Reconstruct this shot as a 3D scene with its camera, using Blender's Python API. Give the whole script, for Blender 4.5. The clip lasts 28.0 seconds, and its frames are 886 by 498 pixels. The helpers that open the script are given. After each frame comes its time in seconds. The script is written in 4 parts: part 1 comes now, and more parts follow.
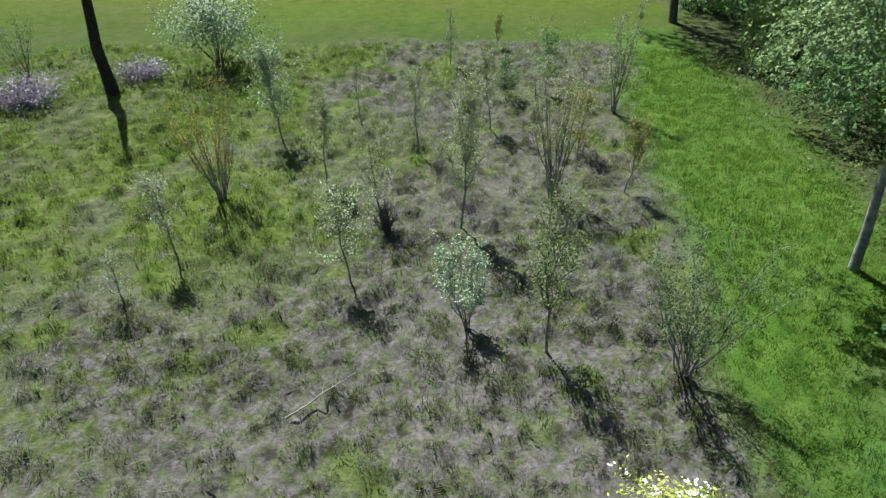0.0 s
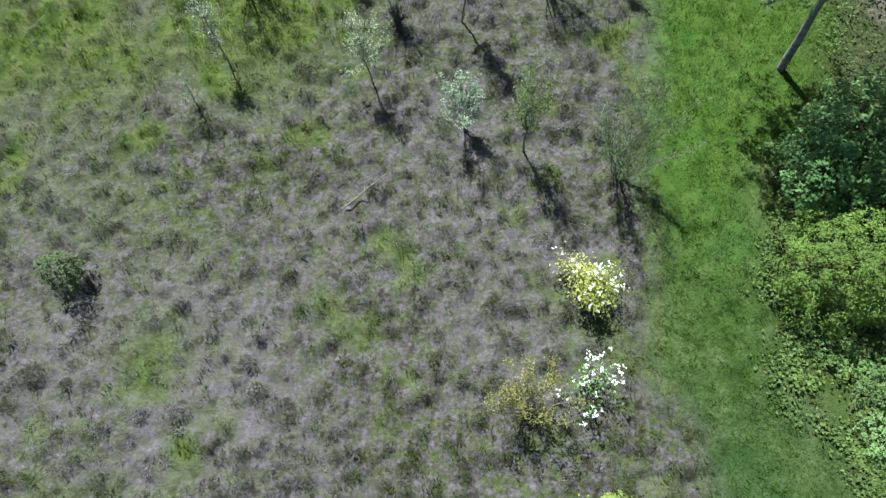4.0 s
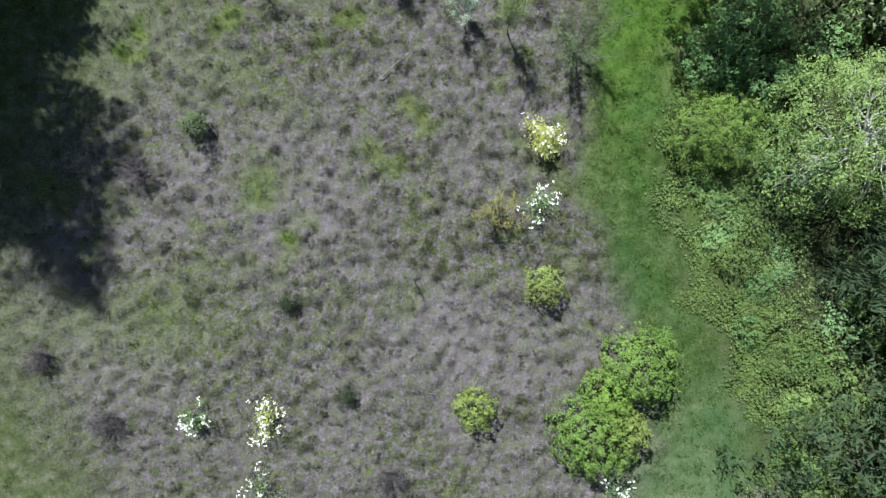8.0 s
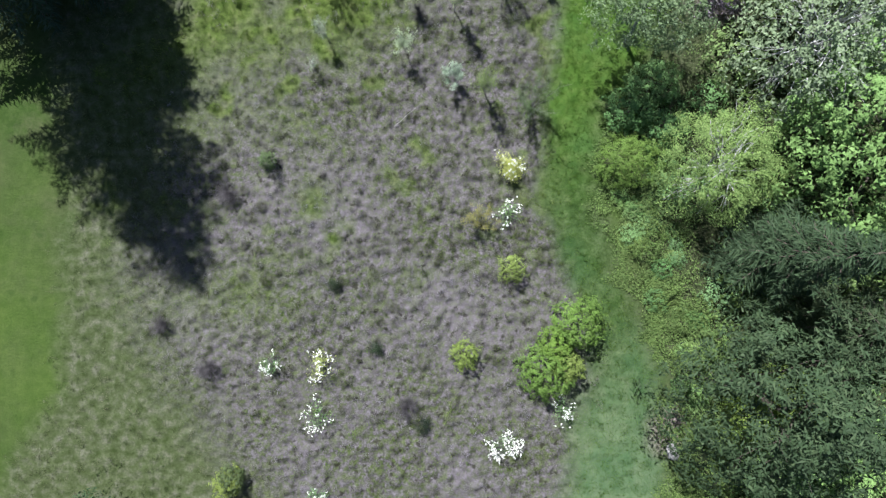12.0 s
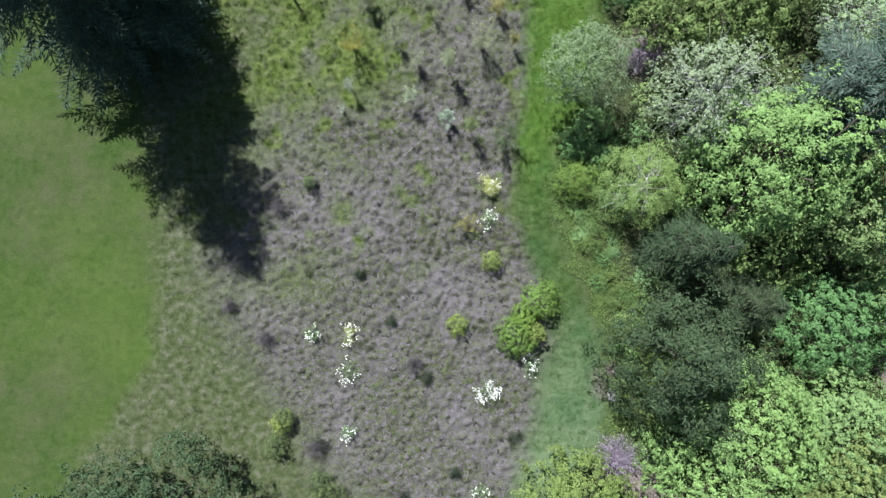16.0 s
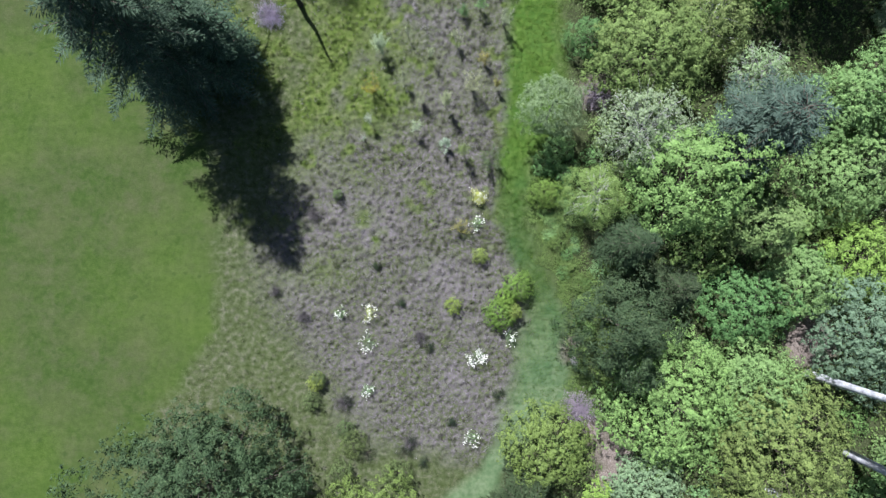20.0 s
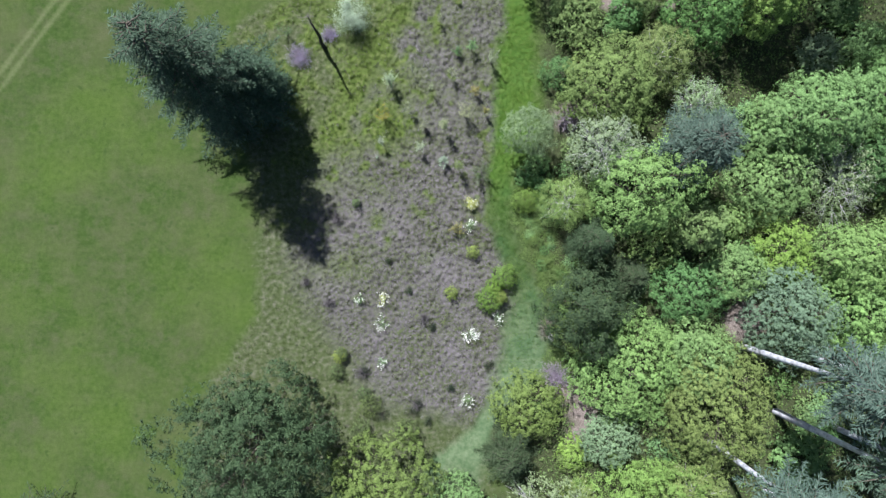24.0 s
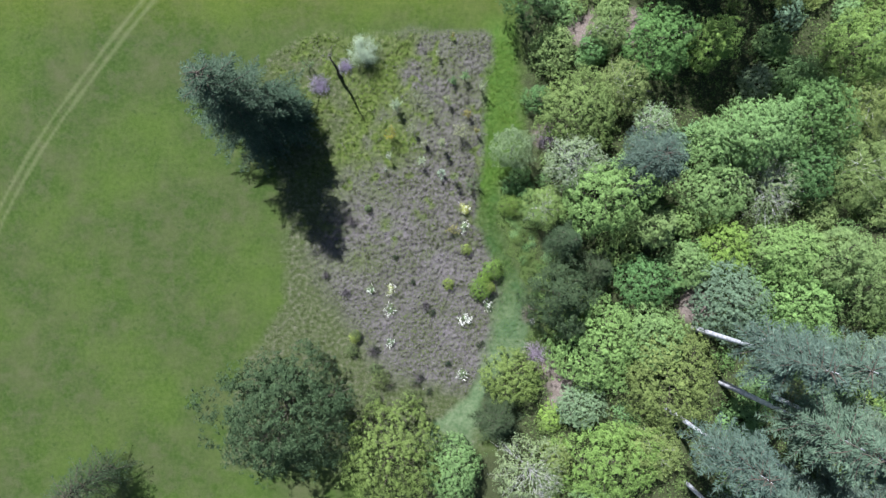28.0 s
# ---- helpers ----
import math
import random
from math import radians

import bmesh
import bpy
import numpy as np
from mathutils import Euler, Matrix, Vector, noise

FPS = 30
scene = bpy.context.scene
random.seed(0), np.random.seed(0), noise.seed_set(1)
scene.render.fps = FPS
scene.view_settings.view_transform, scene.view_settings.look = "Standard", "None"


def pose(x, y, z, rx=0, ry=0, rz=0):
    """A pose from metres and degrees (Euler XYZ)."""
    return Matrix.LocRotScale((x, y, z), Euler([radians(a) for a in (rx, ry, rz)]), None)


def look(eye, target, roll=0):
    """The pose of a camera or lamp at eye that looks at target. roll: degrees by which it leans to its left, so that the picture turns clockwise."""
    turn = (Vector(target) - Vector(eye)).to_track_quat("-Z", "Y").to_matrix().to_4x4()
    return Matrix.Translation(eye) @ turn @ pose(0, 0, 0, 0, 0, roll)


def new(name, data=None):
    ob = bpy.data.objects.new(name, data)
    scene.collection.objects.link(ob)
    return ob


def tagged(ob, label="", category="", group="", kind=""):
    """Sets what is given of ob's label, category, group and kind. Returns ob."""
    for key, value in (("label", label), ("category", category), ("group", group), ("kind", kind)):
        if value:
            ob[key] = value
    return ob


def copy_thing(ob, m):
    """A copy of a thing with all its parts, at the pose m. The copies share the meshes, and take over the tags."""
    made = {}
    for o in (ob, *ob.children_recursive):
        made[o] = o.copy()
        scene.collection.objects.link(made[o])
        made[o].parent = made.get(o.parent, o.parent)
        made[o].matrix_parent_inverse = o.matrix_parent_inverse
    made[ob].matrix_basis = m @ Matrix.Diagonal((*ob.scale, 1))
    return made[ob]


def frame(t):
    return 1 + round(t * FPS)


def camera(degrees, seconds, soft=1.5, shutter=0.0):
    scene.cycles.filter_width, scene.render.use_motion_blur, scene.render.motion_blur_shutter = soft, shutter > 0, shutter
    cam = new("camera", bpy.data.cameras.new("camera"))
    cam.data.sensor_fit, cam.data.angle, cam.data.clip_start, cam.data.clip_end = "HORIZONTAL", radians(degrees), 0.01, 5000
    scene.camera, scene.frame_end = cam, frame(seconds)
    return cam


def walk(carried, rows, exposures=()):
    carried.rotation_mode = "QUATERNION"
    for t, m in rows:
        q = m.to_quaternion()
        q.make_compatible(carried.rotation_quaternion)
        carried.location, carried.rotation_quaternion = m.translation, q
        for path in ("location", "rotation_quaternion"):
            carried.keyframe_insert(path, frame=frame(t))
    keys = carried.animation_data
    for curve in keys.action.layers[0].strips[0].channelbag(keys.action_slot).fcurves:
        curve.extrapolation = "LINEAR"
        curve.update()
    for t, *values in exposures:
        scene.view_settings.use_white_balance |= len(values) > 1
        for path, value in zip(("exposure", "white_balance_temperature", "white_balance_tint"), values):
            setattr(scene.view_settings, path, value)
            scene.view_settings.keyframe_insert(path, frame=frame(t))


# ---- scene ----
cam = camera(71.07, 28.0, soft=1.4)
PATH = [
    (0, pose(0.464, 0.523, 9.762, 54.120, 0.678, 0.656)),
    (0.5, pose(0.467, 0.560, 10.311, 51.979, 0.711, 0.577)),
    (1, pose(0.474, 0.610, 10.866, 50.088, 0.657, 0.557)),
    (1.5, pose(0.483, 0.648, 11.586, 47.963, 0.583, 0.530)),
    (2, pose(0.472, 0.648, 12.365, 45.544, 0.575, 0.522)),
    (2.5, pose(0.424, 0.608, 13.219, 40.796, 0.632, 0.485)),
    (3, pose(0.377, 0.585, 14.102, 34.990, 0.664, 0.380)),
    (3.5, pose(0.346, 0.634, 15.149, 28.048, 0.659, 0.340)),
    (4, pose(0.338, 0.761, 16.164, 21.302, 0.641, 0.340)),
    (4.5, pose(0.348, 0.881, 17.287, 14.060, 0.687, 0.420)),
    (5, pose(0.335, 0.948, 18.372, 8.300, 0.629, 0.559)),
    (5.5, pose(0.322, 1.016, 19.457, 4.300, 0.571, 0.865)),
    (6, pose(0.309, 1.084, 20.542, 2.000, 0.514, 1.171)),
    (6.5, pose(0.296, 1.151, 21.627, 0.827, 0.456, 1.306)),
    (7, pose(0.286, 1.195, 22.769, 0.547, 0.533, 1.204)),
    (7.5, pose(0.304, 1.218, 24.049, 0.354, 0.697, 1.118)),
    (8, pose(0.343, 1.236, 25.328, 0.295, 0.740, 1.014)),
    (8.5, pose(0.333, 1.259, 26.745, 0.102, 0.727, 0.938)),
    (9, pose(0.312, 1.276, 28.142, -0.081, 0.653, 0.887)),
    (9.5, pose(0.295, 1.278, 29.549, -0.092, 0.614, 0.842)),
    (11, pose(0.406, 1.115, 33.426, 0.091, 0.625, 0.555)),
    (14.5, pose(0.646, 0.724, 43.943, 0.360, 0.507, -0.094)),
    (17, pose(-0.216, 0.990, 51.843, -0.142, -0.646, -0.257)),
    (20, pose(-0.152, 0.248, 62.074, 0.393, -0.524, -0.296)),
    (23.5, pose(0.358, 0.475, 73.902, -0.040, -0.080, -0.765)),
    (24, pose(0.381, 0.437, 75.794, -0.043, -0.059, -0.745)),
    (24.5, pose(0.399, 0.395, 77.685, -0.068, -0.060, -0.759)),
    (25, pose(0.407, 0.353, 79.595, -0.084, -0.068, -0.767)),
    (25.5, pose(0.407, 0.312, 81.453, -0.073, -0.096, -0.794)),
    (26, pose(0.399, 0.276, 83.271, -0.053, -0.131, -0.827)),
    (26.5, pose(0.381, 0.248, 85.070, -0.052, -0.158, -0.860)),
    (27, pose(0.347, 0.238, 86.826, -0.053, -0.185, -0.922)),
    (27.5, pose(0.305, 0.239, 88.463, -0.076, -0.242, -0.924)),
    (28, pose(0.259, 0.244, 89.997, -0.109, -0.297, -0.943)),
]
EXPOSURES = [(0.0, 1.24, 6450, -4), (2.0, 1.24, 6400, -7), (3.2, 1.23, 6100, -4), (4.3, 1.22, 5900, 4), (6.5, 1.13, 5850, 8), (9.0, 1.14, 5900, 8), (12.0, 1.2, 5850, 10), (28.0, 1.22, 5850, 12)]
walk(cam, PATH, EXPOSURES)

# ---- sky and sun ----
SUN_AZ, SUN_EL = radians(-27.0), radians(53.5)
world = bpy.data.worlds.new("sky")
scene.world = world
world.use_nodes = True
wn = world.node_tree
sky = wn.nodes.new("ShaderNodeTexSky")
sky.sky_type = "NISHITA"
sky.sun_disc = False
sky.sun_elevation, sky.sun_rotation = SUN_EL, SUN_AZ
wn.links.new(sky.outputs[0], wn.nodes["Background"].inputs[0])
wn.nodes["Background"].inputs[1].default_value = 0.044
sun_data = bpy.data.lights.new("sun", "SUN")
sun_data.energy, sun_data.angle, sun_data.color = 5.0, radians(0.53), (1.0, 0.97, 0.93)
sun = new("sun", sun_data)
to_sun = Vector((math.sin(SUN_AZ) * math.cos(SUN_EL), math.cos(SUN_AZ) * math.cos(SUN_EL), math.sin(SUN_EL)))
sun.matrix_world = look(to_sun * 150, (0, 0, 0))


# ---- materials ----
def shader(name):
    m = bpy.data.materials.new(name)
    m.use_nodes = True
    t = m.node_tree
    return m, t, t.nodes["Principled BSDF"]


def add(t, kind, **inputs):
    n = t.nodes.new(kind)
    for key, value in inputs.items():
        n.inputs[key].default_value = value
    return n


def ramp(t, source, stops):
    n = t.nodes.new("ShaderNodeValToRGB")
    while len(n.color_ramp.elements) < len(stops):
        n.color_ramp.elements.new(0.5)
    for e, (p, c) in zip(n.color_ramp.elements, stops):
        e.position, e.color = p, (*c, 1)
    t.links.new(source, n.inputs[0])
    return n.outputs[0]


def noise_of(t, scale, detail=4.0, rough=0.55):
    geo = t.nodes.new("ShaderNodeNewGeometry")
    n = add(t, "ShaderNodeTexNoise", Scale=scale, Detail=detail, Roughness=rough)
    t.links.new(geo.outputs["Position"], n.inputs["Vector"])
    return n.outputs[0]


def mix(t, fac, a, b, blend="MIX"):
    n = t.nodes.new("ShaderNodeMix")
    n.data_type, n.blend_type = "RGBA", blend
    for socket, value in ((n.inputs[0], fac), (n.inputs[6], a), (n.inputs[7], b)):
        if hasattr(value, "links"):
            t.links.new(value, socket)
        elif isinstance(value, tuple):
            socket.default_value = (*value, 1)
        else:
            socket.default_value = value
    return n.outputs[2]


def scaled(c, k):
    return tuple(v * k for v in c)


LEAVES = {}


def leaf_material(name, base, tip, through_light=0.35, rough=0.5):
    """Leaves: island by island between two greens, in drifts of lighter and darker growth, letting some light through."""
    if name in LEAVES:
        return LEAVES[name]
    m, t, b = shader(name)
    geo = t.nodes.new("ShaderNodeNewGeometry")
    per_leaf = ramp(t, geo.outputs["Random Per Island"], [(0.0, scaled(base, 0.9)), (0.5, scaled(base, 1.12)), (1.0, tuple(0.45 * a + 0.55 * b for a, b in zip(base, tip)))])
    drift = ramp(t, noise_of(t, 0.9, 3), [(0.3, (0.72, 0.72, 0.72)), (0.7, (1.18, 1.18, 1.1))])
    colour = mix(t, 1.0, per_leaf, drift, "MULTIPLY")
    plant = t.nodes.new("ShaderNodeObjectInfo")
    own = ramp(t, plant.outputs["Random"], [(0.0, (0.80, 0.88, 0.90)), (0.3, (1.0, 1.0, 1.0)), (0.55, (0.88, 1.0, 1.02)), (0.75, (1.06, 1.04, 0.92)), (1.0, (1.0, 1.14, 1.0))])
    colour = mix(t, 1.0, colour, own, "MULTIPLY")
    t.links.new(colour, b.inputs["Base Color"])
    b.inputs["Roughness"].default_value = rough
    b.inputs["Specular IOR Level"].default_value = 0.22 if rough < 0.6 else 0.14
    glow = t.nodes.new("ShaderNodeBsdfTranslucent")
    t.links.new(mix(t, 1.0, colour, (1.12, 1.2, 0.8), "MULTIPLY"), glow.inputs[0])
    both = t.nodes.new("ShaderNodeMixShader")
    both.inputs[0].default_value = through_light
    t.links.new(b.outputs[0], both.inputs[1])
    t.links.new(glow.outputs[0], both.inputs[2])
    t.links.new(both.outputs[0], t.nodes["Material Output"].inputs[0])
    LEAVES[name] = m
    return m


def bark_material(name, dark, light, scale=6.0):
    m, t, b = shader(name)
    t.links.new(ramp(t, noise_of(t, scale, 6, 0.65), [(0.35, dark), (0.65, light)]), b.inputs["Base Color"])
    b.inputs["Roughness"].default_value = 0.9
    bump = add(t, "ShaderNodeBump", Strength=0.6, Distance=0.03)
    t.links.new(noise_of(t, scale * 4, 4), bump.inputs["Height"])
    t.links.new(bump.outputs[0], b.inputs["Normal"])
    return m


BARK = bark_material("brown_bark", (0.035, 0.027, 0.020), (0.11, 0.088, 0.066))
BARK_GREY = bark_material("grey_bark", (0.10, 0.095, 0.085), (0.30, 0.29, 0.27))
BARK_PALE = bark_material("pale_bark", (0.22, 0.21, 0.20), (0.58, 0.57, 0.55), 3.0)
BARK_TRUNK = bark_material("birch_bark", (0.10, 0.10, 0.10), (0.30, 0.30, 0.30), 4.0)
BARK_WHITE = bark_material("white_bark", (0.22, 0.22, 0.24), (0.60, 0.60, 0.63), 1.6)
BARK_DEAD = bark_material("dead_wood", (0.010, 0.009, 0.008), (0.034, 0.029, 0.026))
TWIG = bark_material("grey_twigs", (0.050, 0.043, 0.043), (0.150, 0.132, 0.140), 9.0)
TWIG_MAUVE = bark_material("mauve_twigs", (0.14, 0.11, 0.14), (0.32, 0.27, 0.34), 9.0)
GREENS = {
    "leafy": ((0.151, 0.239, 0.084), (0.254, 0.354, 0.142)),
    "maple": ((0.143, 0.207, 0.072), (0.237, 0.299, 0.126)),
    "lime": ((0.165, 0.240, 0.057), (0.253, 0.328, 0.107)),
    "pale": ((0.167, 0.219, 0.076), (0.314, 0.347, 0.134)),
    "birch": ((0.135, 0.192, 0.105), (0.265, 0.335, 0.230)),
    "dull": ((0.093, 0.168, 0.056), (0.164, 0.256, 0.097)),
    "olive": ((0.139, 0.184, 0.056), (0.244, 0.288, 0.101)),
    "gold": ((0.148, 0.191, 0.048), (0.248, 0.296, 0.103)),
    "grey": ((0.144, 0.202, 0.124), (0.244, 0.298, 0.198)),
    "twig": ((0.173, 0.219, 0.122), (0.298, 0.340, 0.222)),
    "fir": ((0.040, 0.060, 0.028), (0.094, 0.115, 0.057)),
    "spruce": ((0.043, 0.071, 0.044), (0.115, 0.161, 0.114)),
    "pine": ((0.078, 0.114, 0.088), (0.183, 0.232, 0.185)),
    "sapling": ((0.227, 0.245, 0.141), (0.471, 0.471, 0.348)),
    "silver": ((0.256, 0.304, 0.213), (0.533, 0.574, 0.469)),
    "bronze": ((0.207, 0.186, 0.056), (0.338, 0.321, 0.113)),
    "willow": ((0.241, 0.218, 0.029), (0.38, 0.345, 0.063)),
    "bramble": ((0.092, 0.140, 0.040), (0.181, 0.225, 0.074)),
    "dark": ((0.022, 0.032, 0.018), (0.05, 0.064, 0.036)),
    "hazel": ((0.147, 0.236, 0.096), (0.240, 0.335, 0.163)),
    "primrose": ((0.30, 0.33, 0.09), (0.46, 0.48, 0.20)),
    "cedar": ((0.041, 0.063, 0.028), (0.113, 0.144, 0.070)),
    "scrub": ((0.085, 0.112, 0.045), (0.155, 0.185, 0.085)),
    "blue": ((0.058, 0.084, 0.074), (0.130, 0.165, 0.148)),
    "hedge": ((0.110, 0.177, 0.034), (0.192, 0.259, 0.073)),
    "privet": ((0.132, 0.191, 0.037), (0.237, 0.298, 0.085)),
}


def leaf(kind):
    through_light = 0.12 if kind in ("fir", "spruce", "pine", "blue") else 0.15
    through_light = 0.1 if kind == "cedar" else through_light
    return leaf_material(kind + "_leaves", *GREENS[kind], through_light, 0.7 if through_light < 0.2 else 0.55)


def petals(name, colour):
    m, t, b = shader(name)
    geo = t.nodes.new("ShaderNodeNewGeometry")
    t.links.new(ramp(t, geo.outputs["Random Per Island"], [(0.0, scaled(colour, 0.72)), (1.0, colour)]), b.inputs["Base Color"])
    b.inputs["Roughness"].default_value = 0.7
    return m


WHITE_PETALS = petals("white_petals", (0.80, 0.80, 0.72))
CREAM_PETALS = petals("cream_petals", (0.72, 0.72, 0.42))
LILAC_PETALS = petals("lilac_petals", (0.24, 0.21, 0.33))
PINK_PETALS = petals("pinkish_petals", (0.34, 0.28, 0.31))


def ground_material():
    """Dry tussock heath, mown meadow, trodden grass and the forest's litter, laid out by the masks on the ground's points."""
    m, t, b = shader("ground_cover")

    def mask(name):
        n = t.nodes.new("ShaderNodeAttribute")
        n.attribute_name = name
        return n.outputs["Fac"]

    fine, mid, broad = noise_of(t, 9.0, 5, 0.7), noise_of(t, 1.6, 5, 0.6), noise_of(t, 0.16, 4)
    clump = noise_of(t, 3.6, 3, 0.6)
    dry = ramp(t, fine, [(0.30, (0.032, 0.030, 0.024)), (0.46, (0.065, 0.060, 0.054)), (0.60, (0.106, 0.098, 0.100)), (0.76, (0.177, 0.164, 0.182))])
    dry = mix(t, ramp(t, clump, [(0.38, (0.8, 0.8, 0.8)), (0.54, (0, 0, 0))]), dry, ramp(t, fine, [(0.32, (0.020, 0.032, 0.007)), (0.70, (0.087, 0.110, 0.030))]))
    dry = mix(t, ramp(t, clump, [(0.58, (0, 0, 0)), (0.70, (0.5, 0.5, 0.5))]), dry, (0.172, 0.155, 0.172))
    dry = mix(t, ramp(t, mid, [(0.52, (0, 0, 0)), (0.70, (0.6, 0.6, 0.6))]), dry, ramp(t, fine, [(0.3, (0.030, 0.045, 0.008)), (0.7, (0.087, 0.112, 0.028))]))
    dry = mix(t, ramp(t, broad, [(0.42, (0, 0, 0)), (0.66, (0.4, 0.4, 0.4))]), dry, (0.147, 0.125, 0.144))
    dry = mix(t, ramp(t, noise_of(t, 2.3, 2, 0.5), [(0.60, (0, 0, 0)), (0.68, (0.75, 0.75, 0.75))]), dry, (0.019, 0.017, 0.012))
    mown = ramp(t, mid, [(0.25, (0.025, 0.046, 0.010)), (0.5, (0.038, 0.062, 0.015)), (0.75, (0.055, 0.078, 0.023))])
    mown = mix(t, ramp(t, broad, [(0.42, (0, 0, 0)), (0.68, (0.55, 0.55, 0.55))]), mown, (0.075, 0.079, 0.037))
    mown = mix(t, ramp(t, noise_of(t, 0.45, 6, 0.7), [(0.46, (0, 0, 0)), (0.68, (0.65, 0.65, 0.65))]), mown, (0.078, 0.078, 0.042))
    mown = mix(t, ramp(t, noise_of(t, 0.06, 3), [(0.35, (0.75, 0.75, 0.75)), (0.55, (0, 0, 0))]), mown, ramp(t, mid, [(0.3, (0.044, 0.076, 0.013)), (0.7, (0.069, 0.102, 0.021))]))
    mown = mix(t, ramp(t, noise_of(t, 0.9, 2, 0.4), [(0.66, (0, 0, 0)), (0.74, (0.6, 0.6, 0.6))]), mown, (0.027, 0.052, 0.011))
    north = t.nodes.new("ShaderNodeSeparateXYZ")
    t.links.new(t.nodes.new("ShaderNodeNewGeometry").outputs["Position"], north.inputs[0])
    span = t.nodes.new("ShaderNodeMapRange")
    span.inputs[1].default_value, span.inputs[2].default_value, span.inputs[4].default_value = 31.0, 50.0, 0.75
    t.links.new(north.outputs[1], span.inputs[0])
    mown = mix(t, span.outputs[0], mown, ramp(t, mid, [(0.3, (0.085, 0.112, 0.009)), (0.7, (0.125, 0.138, 0.014))]))
    mown = mix(t, ramp(t, fine, [(0.40, (0.32, 0.32, 0.32)), (0.6, (0, 0, 0))]), mown, (0.021, 0.042, 0.009))
    rough = ramp(t, mid, [(0.30, (0.030, 0.044, 0.012)), (0.50, (0.066, 0.080, 0.036)), (0.70, (0.122, 0.122, 0.086))])
    rough = mix(t, ramp(t, fine, [(0.38, (0.55, 0.55, 0.55)), (0.58, (0, 0, 0))]), rough, (0.029, 0.037, 0.013))
    path = ramp(t, mid, [(0.30, (0.020, 0.042, 0.010)), (0.5, (0.045, 0.078, 0.021)), (0.72, (0.084, 0.110, 0.046))])
    path = mix(t, ramp(t, noise_of(t, 0.35, 5, 0.6), [(0.42, (0, 0, 0)), (0.7, (0.6, 0.6, 0.6))]), path, (0.088, 0.116, 0.050))
    path = mix(t, ramp(t, fine, [(0.40, (0.7, 0.7, 0.7)), (0.58, (0, 0, 0))]), path, (0.022, 0.044, 0.010))
    worn = t.nodes.new("ShaderNodeMapRange")
    worn.inputs[1].default_value, worn.inputs[2].default_value, worn.inputs[3].default_value, worn.inputs[4].default_value = -11.0, -2.0, 0.7, 0.0
    t.links.new(north.outputs[1], worn.inputs[0])
    path = mix(t, worn.outputs[0], path, ramp(t, mid, [(0.3, (0.074, 0.118, 0.056)), (0.7, (0.146, 0.182, 0.108))]))
    path = mix(t, ramp(t, noise_of(t, 0.22, 4, 0.6), [(0.48, (0, 0, 0)), (0.66, (0.55, 0.55, 0.55))]), path, (0.030, 0.072, 0.026))
    fresh = t.nodes.new("ShaderNodeMapRange")
    fresh.inputs[1].default_value, fresh.inputs[2].default_value, fresh.inputs[4].default_value = 3.0, 10.0, 0.5
    t.links.new(north.outputs[1], fresh.inputs[0])
    path = mix(t, fresh.outputs[0], path, ramp(t, mid, [(0.3, (0.044, 0.098, 0.010)), (0.7, (0.086, 0.144, 0.018))]))
    litter = ramp(t, fine, [(0.3, (0.016, 0.020, 0.010)), (0.5, (0.038, 0.048, 0.020)), (0.75, (0.100, 0.100, 0.058))])
    colour = mix(t, mask("mown"), rough, mown)
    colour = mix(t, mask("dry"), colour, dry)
    vivid = ramp(t, mid, [(0.28, (0.044, 0.070, 0.013)), (0.52, (0.086, 0.118, 0.028)), (0.76, (0.138, 0.152, 0.058))])
    vivid = mix(t, ramp(t, fine, [(0.38, (0.5, 0.5, 0.5)), (0.58, (0, 0, 0))]), vivid, (0.026, 0.036, 0.012))
    colour = mix(t, mask("lush"), colour, vivid)
    colour = mix(t, mask("path"), colour, path)
    colour = mix(t, mask("wood"), colour, litter)
    colour = mix(t, mask("earth"), colour, ramp(t, fine, [(0.3, (0.060, 0.048, 0.036)), (0.5, (0.150, 0.122, 0.105)), (0.72, (0.290, 0.250, 0.235))]))
    colour = mix(t, mask("rut"), colour, ramp(t, fine, [(0.3, (0.105, 0.125, 0.050)), (0.7, (0.17, 0.175, 0.095))]))
    t.links.new(colour, b.inputs["Base Color"])
    b.inputs["Roughness"].default_value = 0.95
    b.inputs["Specular IOR Level"].default_value = 0.04
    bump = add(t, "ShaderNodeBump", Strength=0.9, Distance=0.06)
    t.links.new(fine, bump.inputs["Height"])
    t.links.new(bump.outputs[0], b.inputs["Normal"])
    return m


